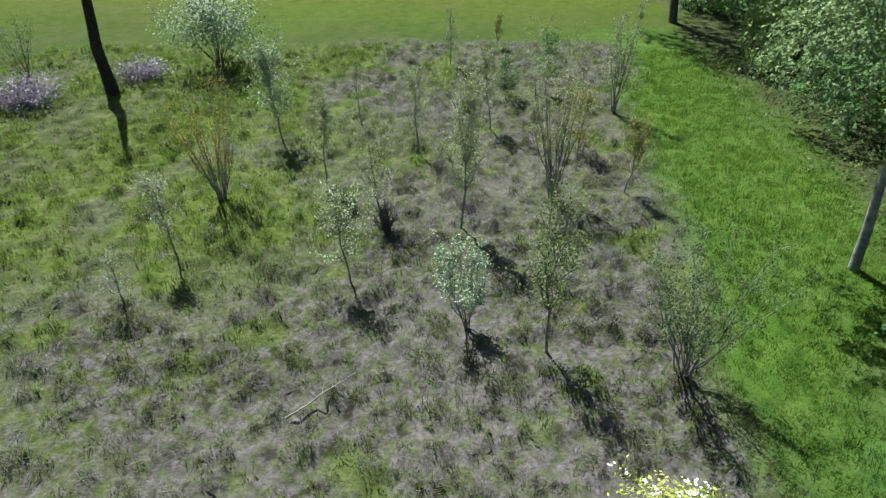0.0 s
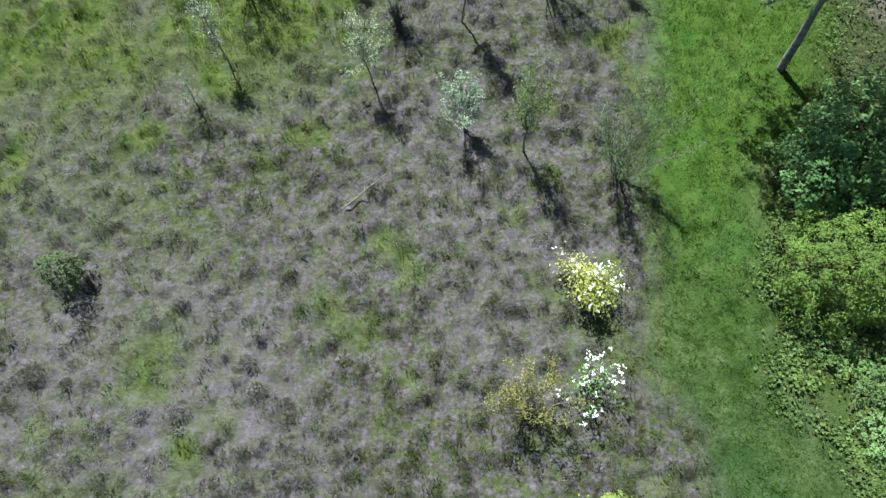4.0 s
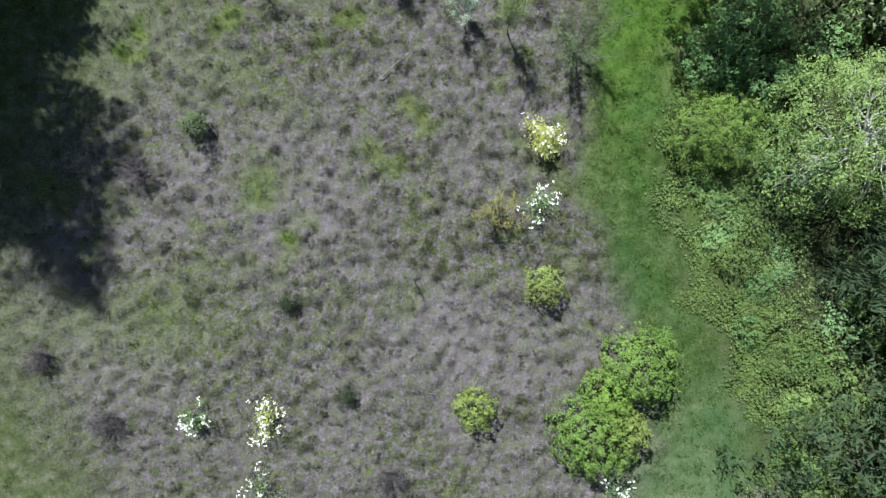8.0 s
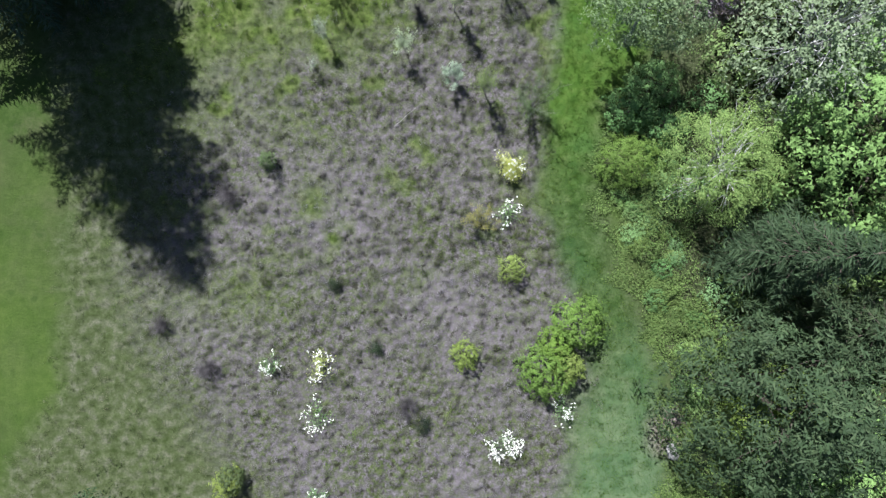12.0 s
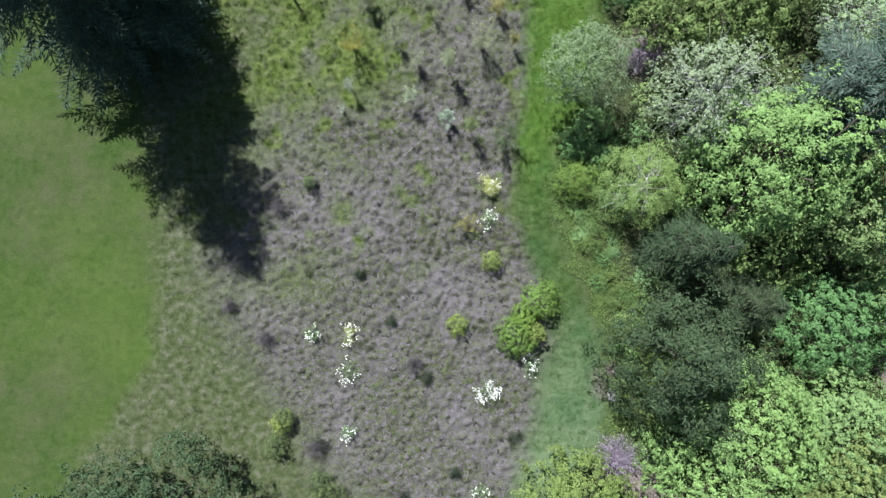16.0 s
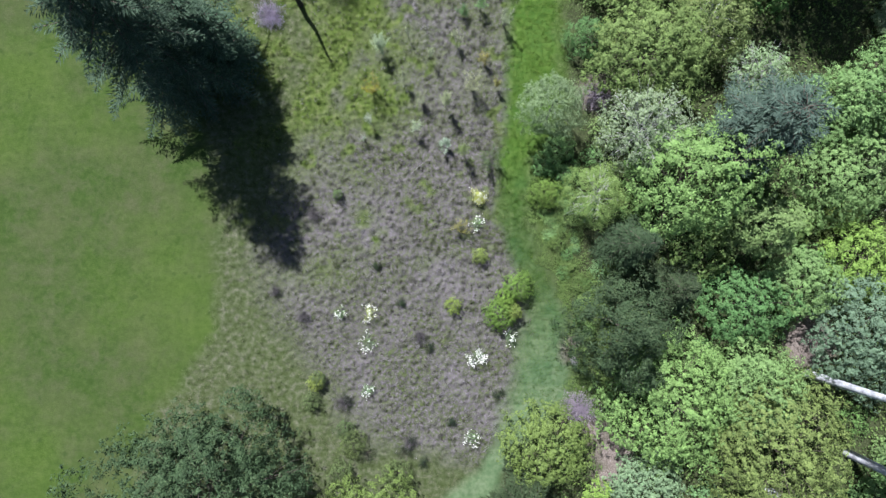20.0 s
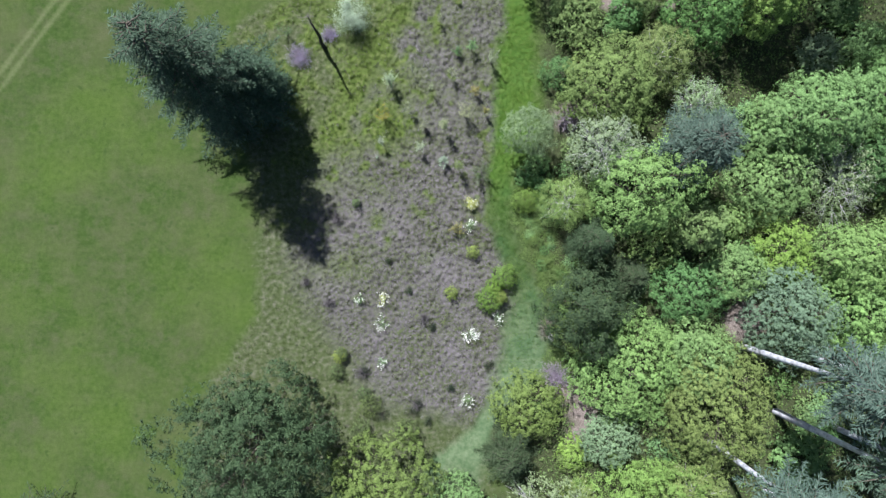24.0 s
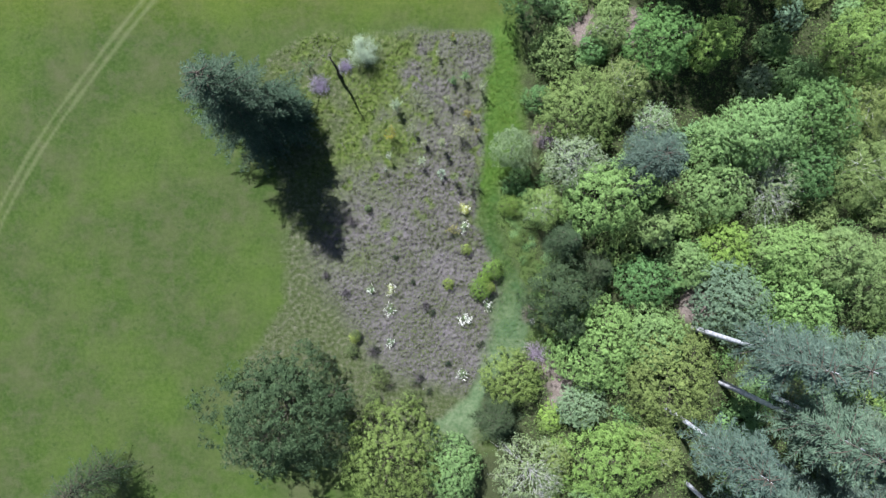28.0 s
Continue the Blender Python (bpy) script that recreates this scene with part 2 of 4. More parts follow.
def blade_material(name, stops):
    """Grass blades: a tint for each tussock, and a shade for each blade of it."""
    m, t, b = shader(name)
    geo, tint = t.nodes.new("ShaderNodeNewGeometry"), t.nodes.new("ShaderNodeAttribute")
    tint.attribute_name = "tint"
    one = ramp(t, geo.outputs["Random Per Island"], [(0.0, (0.84, 0.84, 0.82)), (1.0, (1.14, 1.14, 1.14))])
    colour = mix(t, 1.0, ramp(t, tint.outputs["Fac"], stops), one, "MULTIPLY")
    t.links.new(colour, b.inputs["Base Color"])
    b.inputs["Roughness"].default_value = 0.7
    b.inputs["Specular IOR Level"].default_value = 0.10
    glow = t.nodes.new("ShaderNodeBsdfTranslucent")
    t.links.new(colour, glow.inputs[0])
    both = t.nodes.new("ShaderNodeMixShader")
    both.inputs[0].default_value = 0.5
    t.links.new(b.outputs[0], both.inputs[1])
    t.links.new(glow.outputs[0], both.inputs[2])
    t.links.new(both.outputs[0], t.nodes["Material Output"].inputs[0])
    return m


STRAW = blade_material("straw_blades", [(0.0, (0.070, 0.092, 0.026)), (0.25, (0.128, 0.140, 0.066)), (0.5, (0.178, 0.172, 0.138)), (0.75, (0.250, 0.234, 0.232)), (1.0, (0.345, 0.322, 0.365))])
GREEN_BLADES = blade_material("green_blades", [(0.0, (0.060, 0.118, 0.014)), (0.5, (0.118, 0.186, 0.030)), (1.0, (0.205, 0.252, 0.074))])
BAND_BLADES = blade_material("pale_green_blades", [(0.0, (0.051, 0.081, 0.024)), (0.5, (0.102, 0.128, 0.053)), (1.0, (0.183, 0.187, 0.111))])
BROWN_BLADES = blade_material("dead_brown_blades", [(0.0, (0.026, 0.026, 0.014)), (0.6, (0.060, 0.056, 0.040)), (1.0, (0.120, 0.110, 0.096))])
PATH_BLADES = blade_material("path_blades", [(0.0, (0.052, 0.106, 0.012)), (0.5, (0.084, 0.150, 0.018)), (1.0, (0.135, 0.198, 0.036))])


# ---- mesh helpers ----
def mesh_of(name, verts, sides, material):
    """A mesh of separate polygons: verts is (polygons * sides, 3)."""
    verts = np.asarray(verts, np.float32).reshape(-1, 3)
    n = len(verts) // sides
    me = bpy.data.meshes.new(name)
    me.vertices.add(len(verts))
    me.vertices.foreach_set("co", verts.ravel())
    me.loops.add(n * sides)
    me.loops.foreach_set("vertex_index", np.arange(n * sides, dtype=np.int32))
    me.polygons.add(n)
    me.polygons.foreach_set("loop_start", np.arange(0, n * sides, sides, dtype=np.int32))
    me.polygons.foreach_set("loop_total", np.full(n, sides, np.int32))
    me.update(calc_edges=True)
    me.materials.append(material)
    return me


def part(name, me, parent, label=""):
    ob = new(name, me)
    ob.parent = parent
    if label:
        ob["label"] = label
    return ob


class Tubes:
    """Collects tapered tubes (trunks, limbs, twigs) into one mesh."""

    def __init__(self):
        self.v, self.f, self.n = [], [], 0

    def run(self, points, radii, sides=6):
        pts = np.asarray(points, float)
        k = len(pts)
        ahead = np.gradient(pts, axis=0)
        ahead /= np.linalg.norm(ahead, axis=1, keepdims=True) + 1e-9
        ref = np.where(np.abs(ahead[:, 2:]) > 0.9, [[1.0, 0, 0]], [[0, 0, 1.0]])
        u = np.cross(ahead, ref)
        u /= np.linalg.norm(u, axis=1, keepdims=True) + 1e-9
        w = np.cross(ahead, u)
        a = np.linspace(0, 2 * np.pi, sides, endpoint=False)
        ring = u[:, None] * np.cos(a)[None, :, None] + w[:, None] * np.sin(a)[None, :, None]
        v = pts[:, None] + ring * np.asarray(radii, float)[:, None, None]
        self.v.append(v.reshape(-1, 3))
        for i in range(k - 1):
            for j in range(sides):
                q = (j + 1) % sides
                self.f.append((self.n + i * sides + j, self.n + i * sides + q, self.n + (i + 1) * sides + q, self.n + (i + 1) * sides + j))
        self.f.append(tuple(self.n + (k - 1) * sides + j for j in range(sides)))
        self.n += k * sides

    def mesh(self, name, material):
        me = bpy.data.meshes.new(name)
        me.from_pydata(np.concatenate(self.v).tolist(), [], self.f)
        me.polygons.foreach_set("use_smooth", [True] * len(me.polygons))
        me.materials.append(material)
        return me


def unit(v):
    return v / (np.linalg.norm(v, axis=-1, keepdims=True) + 1e-9)


def leaf_quads(rng, pos, size, lift=0.7, slim=0.55, out=None):
    """Rhombic leaves, slightly folded by their random turn, at the given places."""
    n = len(pos)
    loose = 0.75 if out is None else 0.5
    normal = rng.normal(size=(n, 3)) * loose + np.array([0, 0, lift if out is None else 0.35])
    if out is not None:
        normal = normal + out * 1.0
    normal = unit(normal)
    along = unit(np.cross(normal, rng.normal(size=(n, 3))))
    side = np.cross(normal, along)
    s = (size * rng.uniform(0.6, 1.35, n))[:, None]
    a, c = along * s * 0.5, side * s * 0.5 * slim
    return np.stack([pos - a, pos + c - a * 0.1, pos + a, pos - c - a * 0.1], 1).reshape(-1, 3)


def leaf_tris(rng, pos, size, out, slim=0.6, loose=0.34):
    """Pointed leaves that lie much as the crown's surface does."""
    n = len(pos)
    normal = unit(unit(out) + rng.normal(size=(n, 3)) * loose + np.array([0, 0, 0.22]))
    along = unit(np.cross(normal, rng.normal(size=(n, 3))))
    side = np.cross(normal, along)
    s = (size * rng.uniform(0.65, 1.35, n))[:, None]
    a, c = along * s * 0.5, side * s * 0.5 * slim
    return np.stack([pos - a - c, pos - a + c, pos + a], 1).reshape(-1, 3)


def curve(a, b, rng, wobble, k=5, sag=0.0):
    t = np.linspace(0, 1, k)[:, None]
    p = np.asarray(a) * (1 - t) + np.asarray(b) * t
    p[1:-1] += rng.normal(size=(k - 2, 3)) * wobble
    p[:, 2] += sag * (t * (1 - t))[:, 0] * 4
    return p


def thing(name, x, y, label, category, group="", z=0.0, turn=0.0):
    ob = new(name)
    ob.matrix_basis = pose(x, y, z, 0, 0, turn)
    return tagged(ob, label, category, group)


# ---- kinds of plants ----
def leafy_dome(rng, centre, radii, clump, leaf_size, per, lobe, seed, low=-0.25, slim=0.6, point=0.0, floor=0.15, loose=0.34):
    """Leaves of a crown: bunches side by side over a lobed dome, each bunch a cap of leaves, and a thinner fill behind them."""
    rx, ry, rz = radii
    area = 12.57 * (((rx * ry) ** 1.6 + (rx * rz) ** 1.6 + (ry * rz) ** 1.6) / 3) ** 0.625
    count = max(14, int(0.62 * area * (1 - low) / 2 / clump**2))
    k = np.arange(count) + 0.5
    up = 1 - k / count * (1 - low)
    turn = k * 2.39996 + rng.normal(size=count) * 0.35
    up = np.clip(up + rng.normal(size=count) * 0.06, low, 1)
    flat = np.sqrt(np.clip(1 - up**2, 0, 1))
    d = np.stack([flat * np.cos(turn), flat * np.sin(turn), up], 1)
    broad = np.array([noise.noise(Vector(v * 1.5 + seed * 3.1)) for v in d])
    small = np.array([noise.noise(Vector(v * 4.2 - seed * 1.7)) for v in d])
    reach = 0.88 + lobe * (broad + 0.8 * small) + rng.normal(size=count) * 0.075
    if point:
        d = d * np.stack([1 - point * np.clip(up, 0, 1), 1 - point * np.clip(up, 0, 1), np.ones(count)], 1)
    at = centre + d * reach[:, None] * np.array(radii)
    size = clump * rng.uniform(0.55, 1.15, count) * (1 + 0.5 * small)
    pick = np.repeat(np.arange(count), per)
    n = len(pick)
    way = unit(rng.normal(size=(n, 3)) * 0.75 + 0.8 * d[pick] + np.array([0, 0, 0.45]))
    pos = at[pick] + way * (size[pick] * rng.uniform(0.72, 1.02, n))[:, None]
    inner = rng.integers(0, count, n // 6)
    deep = centre + (at[inner] - centre) * rng.uniform(0.45, 0.85, (len(inner), 1)) + rng.normal(size=(len(inner), 3)) * clump * 0.6
    pos, way = np.concatenate([pos, deep]), np.concatenate([way * 0.75 + d[pick] * 0.5, d[inner]])
    keep = pos[:, 2] > floor
    pos, way = pos[keep], way[keep]
    return leaf_tris(rng, pos + rng.normal(size=pos.shape) * clump * (loose - 0.34), leaf_size, way, slim, loose), at


BUNCH = {"maple": 0.72, "lime": 0.62, "leafy": 0.44, "olive": 0.46, "pale": 0.46, "dull": 0.46, "grey": 0.42, "gold": 0.56, "hazel": 0.58, "privet": 0.28, "birch": 0.34, "twig": 0.5, "cedar": 0.52, "fir": 0.95}


def broadleaf(name, kind, x, y, h, r, seed, label, group="", bark=None, leaf_size=0.30, density=1.0, bare=0.22, lean=(0, 0), limb_count=9, slim=0.6, point=0.0, wobble=0.03, thin=1.0, lobe=0.34):
    """A broadleaf tree: trunk, limbs that reach the crown's bunches, and a lobed crown of bunches of leaves."""
    rng = np.random.default_rng(seed)
    tree = thing(name, x, y, label, "tree", group)
    bark = bark or BARK
    lean = np.array([lean[0], lean[1], 0.0])
    deep = h * (1 - bare) * 0.66
    centre = np.array([0, 0, h - deep]) + lean
    clump = BUNCH[kind] * (0.50 + 0.04 * r)
    per = int(density * 6.5 * (clump / leaf_size) ** 1.2 + 3)
    quads, clumps = leafy_dome(rng, centre, (r * rng.uniform(0.86, 1.14), r * rng.uniform(0.86, 1.14), deep), clump, leaf_size, per, lobe, seed, low=-0.35, slim=slim, point=point, loose=0.62 if kind in ("birch", "pale") else 0.48 if kind in ("cedar", "fir") else 0.5 if kind == "privet" else 0.36)
    part("crown", mesh_of("crown", quads, 3, leaf(kind)), tree)
    trunk = Tubes()
    top = centre + np.array([0, 0, deep * 0.45])
    girth = (0.0125 if kind == "birch" else 0.0193) * h + 0.03
    spine = curve((0, 0, -0.1), top, rng, wobble * h, 7)
    spine[0, :2] = 0
    trunk.run(spine, np.linspace(1, 0.22, 7) * girth, 8)
    part("trunk", trunk.mesh("trunk", bark), tree)
    for c in clumps[rng.permutation(len(clumps))[:limb_count]]:
        if kind == "twig":
            c = centre + (c - centre) * rng.uniform(1.0, 1.12)
        k, limb = rng.integers(2 if bare < 0.4 else 4, 6), Tubes()
        limb.run(curve(spine[k], c, rng, 0.05 * r, 4, 0.05 * r), np.linspace(0.34, 0.07, 4) * girth * thin, 5)
        for _ in range(6 if kind == "twig" else 3):
            fork = c + rng.normal(size=3) * np.array([0.16, 0.16, 0.08]) * r
            limb.run(curve(c * 0.6 + spine[k] * 0.4, fork, rng, 0.03 * r, 3), np.array([0.14, 0.08, 0.04]) * girth * thin, 4)
        part("limb", limb.mesh("limb", bark), tree)
    return tree


def conifer(name, kind, x, y, h, r, seed, label, group="", droop=0.35, bare=0.06, bark=None, full=1.0, taper=0.75, spray=1.0, thick=1.0, fan_most=3.5, gap=1.0):
    """A conifer: a straight trunk, whorls of drooping boughs, and sprays of needles along each bough."""
    rng = np.random.default_rng(seed)
    tree = thing(name, x, y, label, "tree", group)
    trunk = Tubes()
    girth = (0.012 if bark else 0.016) * h + 0.05
    trunk.run([(0, 0, -0.1), (0.03, 0, h * 0.3), (0, 0.05, h * 0.65), (0, 0, h)], np.array([1, 0.72, 0.4, 0.05]) * girth, 8)
    part("trunk", trunk.mesh("trunk", bark or BARK), tree)
    needle = 0.036 if kind == "pine" else 0.026 if kind == "fir" else 0.036
    boughs, pos, along_all, size_all, tilt_all = Tubes(), [], [], [], []
    z = h * bare
    while z < h * 0.985:
        u = (z / h - bare) / (1 - bare)
        whorl = int(np.clip(round((8 - 3 * u) * full), 4, 11))
        turn = rng.random() * 6.28
        for i in range(whorl):
            a = turn + i * 6.283 / whorl + rng.normal() * 0.35
            length = r * (1 - u) ** taper * rng.uniform(0.58, 1.14) + 0.25
            if u < 0.20:
                length *= 0.7 + 1.5 * u
            out = np.array([math.cos(a), math.sin(a), 0])
            side = np.array([-out[1], out[0], 0])
            k = max(5, int(length / 0.30))
            s = np.linspace(0, 1, k)
            rise = (0.45 * u - 0.10) * length
            line = out * (s * length)[:, None]
            line[:, 2] = z + rng.normal() * 0.25 + rise * s - droop * rng.uniform(0.6, 1.5) * length * s**2 * (1.15 - u)
            line += side * (rng.normal() * 0.10 * length * s**2)[:, None]
            boughs.run(line[:: max(1, k // 3)], np.linspace(0.05, 0.012, len(line[:: max(1, k // 3)])) * (0.5 + h / 20), 3)
            fan = (0.22 + 0.26 * min(length, fan_most)) * np.sin(np.pi * np.clip(0.22 + s * 0.78, 0, 1)) ** 0.8 + 0.10
            each = np.maximum(2, (fan / 0.17 * thick).astype(int))
            node = np.repeat(np.arange(1, k), each[1:])
            for sign in (-1, 1):
                n = len(node)
                way = out * rng.uniform(0.45, 1.0, (n, 1)) + side * sign * rng.uniform(0.55, 1.1, (n, 1))
                way[:, 2] = rng.normal(size=n) * 0.16 - droop * 0.5
                way = unit(way)
                pos.append(line[node] + way * (fan[node] * rng.random(n))[:, None] + rng.normal(size=(n, 3)) * 0.04)
                along_all.append(unit(way + rng.normal(size=(n, 3)) * 0.22))
                size_all.append(spray * rng.uniform(0.40, 0.85, n))
            pos.append(line[1:] + out * 0.08)
            along_all.append(unit(out + rng.normal(size=(k - 1, 3)) * 0.25))
            size_all.append(np.full(k - 1, 0.4 * spray))
        z += gap * (0.30 + 0.030 * h) * rng.uniform(0.75, 1.25) * (1 - 0.45 * u)
    pos, along, size = np.concatenate(pos), np.concatenate(along_all), np.concatenate(size_all)[:, None]
    wide = unit(np.cross(along, np.array([0, 0, 1.0]) + rng.normal(size=pos.shape) * 0.45))
    a, c = along * size * 0.55, wide * (needle * 0.6 + size * needle)
    quads = np.stack([pos - a, pos + c, pos + a, pos - c], 1).reshape(-1, 3)
    part("crown", mesh_of("crown", quads, 4, leaf(kind)), tree)
    tagged(part("branchwork", boughs.mesh("branchwork", BARK), tree), kind="stuff")
    return tree


def sapling(name, kind, x, y, h, r, seed, label, stems=5, leaves=500, leaf_size=0.06, clear=0.28, bark=None, group="young trees in the heath", upright=0.8, single=True):
    """A young tree: a thin stem or a sheaf of them, upright twigs, and small scattered leaves along the twigs."""
    rng = np.random.default_rng(seed)
    tree = thing(name, x, y, label, "young tree", group)
    wood, spots = Tubes(), []
    r *= 1.2
    base = np.zeros(3)
    if single:
        lead = curve(base - (0, 0, 0.05), (rng.normal() * 0.08 * h, rng.normal() * 0.08 * h, h * 0.95), rng, 0.011 * h, 7)
        wood.run(lead, np.linspace(0.030, 0.006, 7) * (0.5 + h / 5), 6)
        part("trunk", wood.mesh("trunk", bark or BARK_GREY), tree)
    for i in range(stems * (3 if single else 1)):
        a = rng.random() * 6.283
        tip = np.array([math.cos(a), math.sin(a), 0]) * r * rng.uniform(0.35, 1.0)
        if single:
            k = rng.integers(2, 6)
            start = lead[k]
            tip = tip * (1.15 - k / 8)
            tip[2] = min(h * 0.99, start[2] + h * rng.uniform(0.16, 0.40) * upright)
            if start[2] < clear * h:
                continue
        else:
            start = base + rng.normal(size=3) * 0.04 * np.array([1, 1, 0])
            tip[2] = h * rng.uniform(0.72, 1.0)
        limb = curve(start, tip, rng, 0.04 * r, 5, -0.03 * h)
        thick = (0.012 if single else 0.017) * (0.5 + h / 5)
        wood = Tubes()
        wood.run(limb, np.linspace(thick, 0.004, 5), 4)
        for _ in range(5):
            s = rng.integers(1 if single else 2, 5)
            end = limb[s] + np.array([rng.normal() * 0.16 * r, rng.normal() * 0.16 * r, abs(rng.normal()) * 0.12 * h])
            wood.run([limb[s], end], [0.005, 0.003], 3)
            spots.append((limb[s], end))
        spots.append((limb[1 if single else 2], limb[4]))
        part("limb" if single else "stem", wood.mesh("stem", bark or BARK_GREY), tree)
    spots = np.array(spots)
    leaves = int(leaves * 4.0)
    pick = rng.integers(0, len(spots), leaves)
    s = rng.random((leaves, 1))
    pos = spots[pick, 0] * (1 - s) + spots[pick, 1] * s + rng.normal(size=(leaves, 3)) * 0.07
    pos = pos[pos[:, 2] > clear * h * 0.5]
    part("foliage", mesh_of("foliage", leaf_quads(rng, pos, leaf_size * 0.95, 0.5), 4, leaf(kind)), tree)
    return tree


BLOSSOMS = {}


def blossom_mesh(petal, size, variant):
    """One head of blossom: a small cluster of petals, in four shapes that are shared."""
    key = (petal.name, round(size, 3), variant)
    if key not in BLOSSOMS:
        rng = np.random.default_rng(40 + variant)
        at = rng.normal(size=(5, 3)) * size * np.array([0.5, 0.5, 0.25])
        BLOSSOMS[key] = mesh_of("blossom", leaf_quads(rng, at, size, 1.4, 0.9), 4, petal)
    return BLOSSOMS[key]


def shrub(name, kind, x, y, r, h, seed, label, group="", leaves=900, leaf_size=0.09, petal=None, blooms=0, bloom_size=0.10, category="shrub", dome=0.0):
    """A low shrub: stems from one foot, a ragged dome of leaves, and heads of blossom on it where it flowers."""
    rng = np.random.default_rng(seed)
    bush = thing(name, x, y, label, category, group)
    stems = Tubes()
    tips = []
    for i in range(int(8 + 2 * r) if dome else int(12 + 6 * r)):
        a, out = rng.random() * 6.283, r * math.sqrt(rng.random()) * (0.8 + 0.35 * rng.random())
        tip = np.array([math.cos(a) * out, math.sin(a) * out, h * (1.02 - 0.50 * (out / r) ** 2) * rng.uniform(0.75, 1.05)])
        tips.append(tip)
        stems.run(curve((rng.normal() * 0.05, rng.normal() * 0.05, -0.03), tip, rng, 0.05 * r, 4, 0.05 * h), [0.018, 0.013, 0.009, 0.005], 4)
    part("framework", stems.mesh("framework", TWIG if petal else BARK), bush)
    tips = np.array(tips)
    if dome:
        quads, at = leafy_dome(rng, np.array([0, 0, h * 0.36]), (r * 0.94, r * 0.94, h * 0.62), dome, leaf_size, leaves, 0.40, seed, low=-0.45, floor=0.05)
        part("foliage", mesh_of("foliage", quads, 3, leaf(kind)), bush)
        leaves = 0
    pick = rng.integers(0, len(tips), leaves)
    pos = tips[pick] * rng.uniform(0.55, 1.0, (leaves, 1)) + rng.normal(size=(leaves, 3)) * np.array([0.17, 0.17, 0.12]) * r
    pos[:, 2] = np.maximum(pos[:, 2], 0.06)
    if leaves:
        part("foliage", mesh_of("foliage", leaf_quads(rng, pos, leaf_size, out=unit(pos - np.array([0, 0, 0.25 * h]))), 4, leaf(kind)), bush)
    if blooms:
        heads = tips[rng.integers(0, len(tips), blooms)] + rng.normal(size=(blooms, 3)) * np.array([0.13, 0.13, 0.05]) * r
        heads[:, 2] += 0.08
        for head in heads:
            ob = part("blossom", blossom_mesh(petal, bloom_size, int(rng.integers(0, 4))), bush)
            ob.matrix_basis = pose(*head, 0, 0, float(rng.uniform(0, 360)))
    return bush


def bare_shrub(name, x, y, r, h, seed, label, group="", material=None, twigs=85, buds=0, petal=None):
    """A leafless shrub: a thicket of fine forked twigs."""
    rng = np.random.default_rng(seed)
    bush = thing(name, x, y, label, "shrub", group)
    wood = Tubes()
    ends = []
    for i in range(twigs):
        a, out = rng.random() * 6.283, r * math.sqrt(rng.random())
        tip = np.array([math.cos(a) * out, math.sin(a) * out, h * (1.0 - 0.45 * (out / r) ** 2) * rng.uniform(0.6, 1.05)])
        line = curve((rng.normal() * 0.06 * r, rng.normal() * 0.06 * r, -0.02), tip, rng, 0.06 * r, 4)
        wood.run(line, [0.016, 0.011, 0.008, 0.004], 3)
        for _ in range(3):
            end = line[2] + rng.normal(size=3) * np.array([0.22, 0.22, 0.14]) * r
            end[2] = max(end[2], 0.03)
            wood.run([line[2], end], [0.007, 0.004], 3)
            ends.append(end)
        ends.append(tip)
    part("thicket", wood.mesh("thicket", material or TWIG), bush)
    if buds:
        ends = np.array(ends)
        at = ends[rng.integers(0, len(ends), buds)] + rng.normal(size=(buds, 3)) * 0.05
        tagged(part("bloom", mesh_of("bloom", leaf_quads(rng, at, 0.09, 0.8, 0.8), 4, petal), bush), kind="stuff")
    return bush


# ---- the ground ----
def left_edge(y):
    """Where the mown meadow ends west of the heath."""
    return np.interp(y, [-30, -17, -11, -7, -2, 4, 15, 27, 31], [-32, -29, -25, -22.2, -21.6, -22, -23, -25, -21])


def core_edge(y):
    """Where the dry heath proper begins."""
    return np.interp(y, [-21, -16, -11, -4.5, 0, 12, 14.5, 24, 31.5], [-6.5, -8.5, -12.5, -16.5, -17.5, -14, -10.8, -6.6, -5.5])


def path_west(y):
    return np.interp(y, [-29, -23, -18, -13, -6.5, -1.6, 3.3, 11.5, 20, 27, 31], [-4, 2.0, 6.0, 7.4, 8.6, 7.6, 6.4, 6.3, 7.0, 8.0, 7.8])


def path_east(y):
    return np.interp(y, [-22, -18, -14, -10, -4, 0, 3.3, 6, 8.6, 12, 15, 20, 25, 32], [5.8, 9.3, 13.3, 13.1, 12.1, 10.5, 9.5, 9.0, 9.6, 11.4, 12.4, 12.4, 12.0, 11.8])


def smooth(v, width):
    return np.clip(v / width + 0.5, 0, 1)


def lattice(ix, iy, seed):
    """A fixed random value, -1 to 1, for each whole-numbered place."""
    v = np.sin(ix * 127.1 + iy * 311.7 + seed * 74.7) * 43758.5453
    return (v - np.floor(v)) * 2 - 1


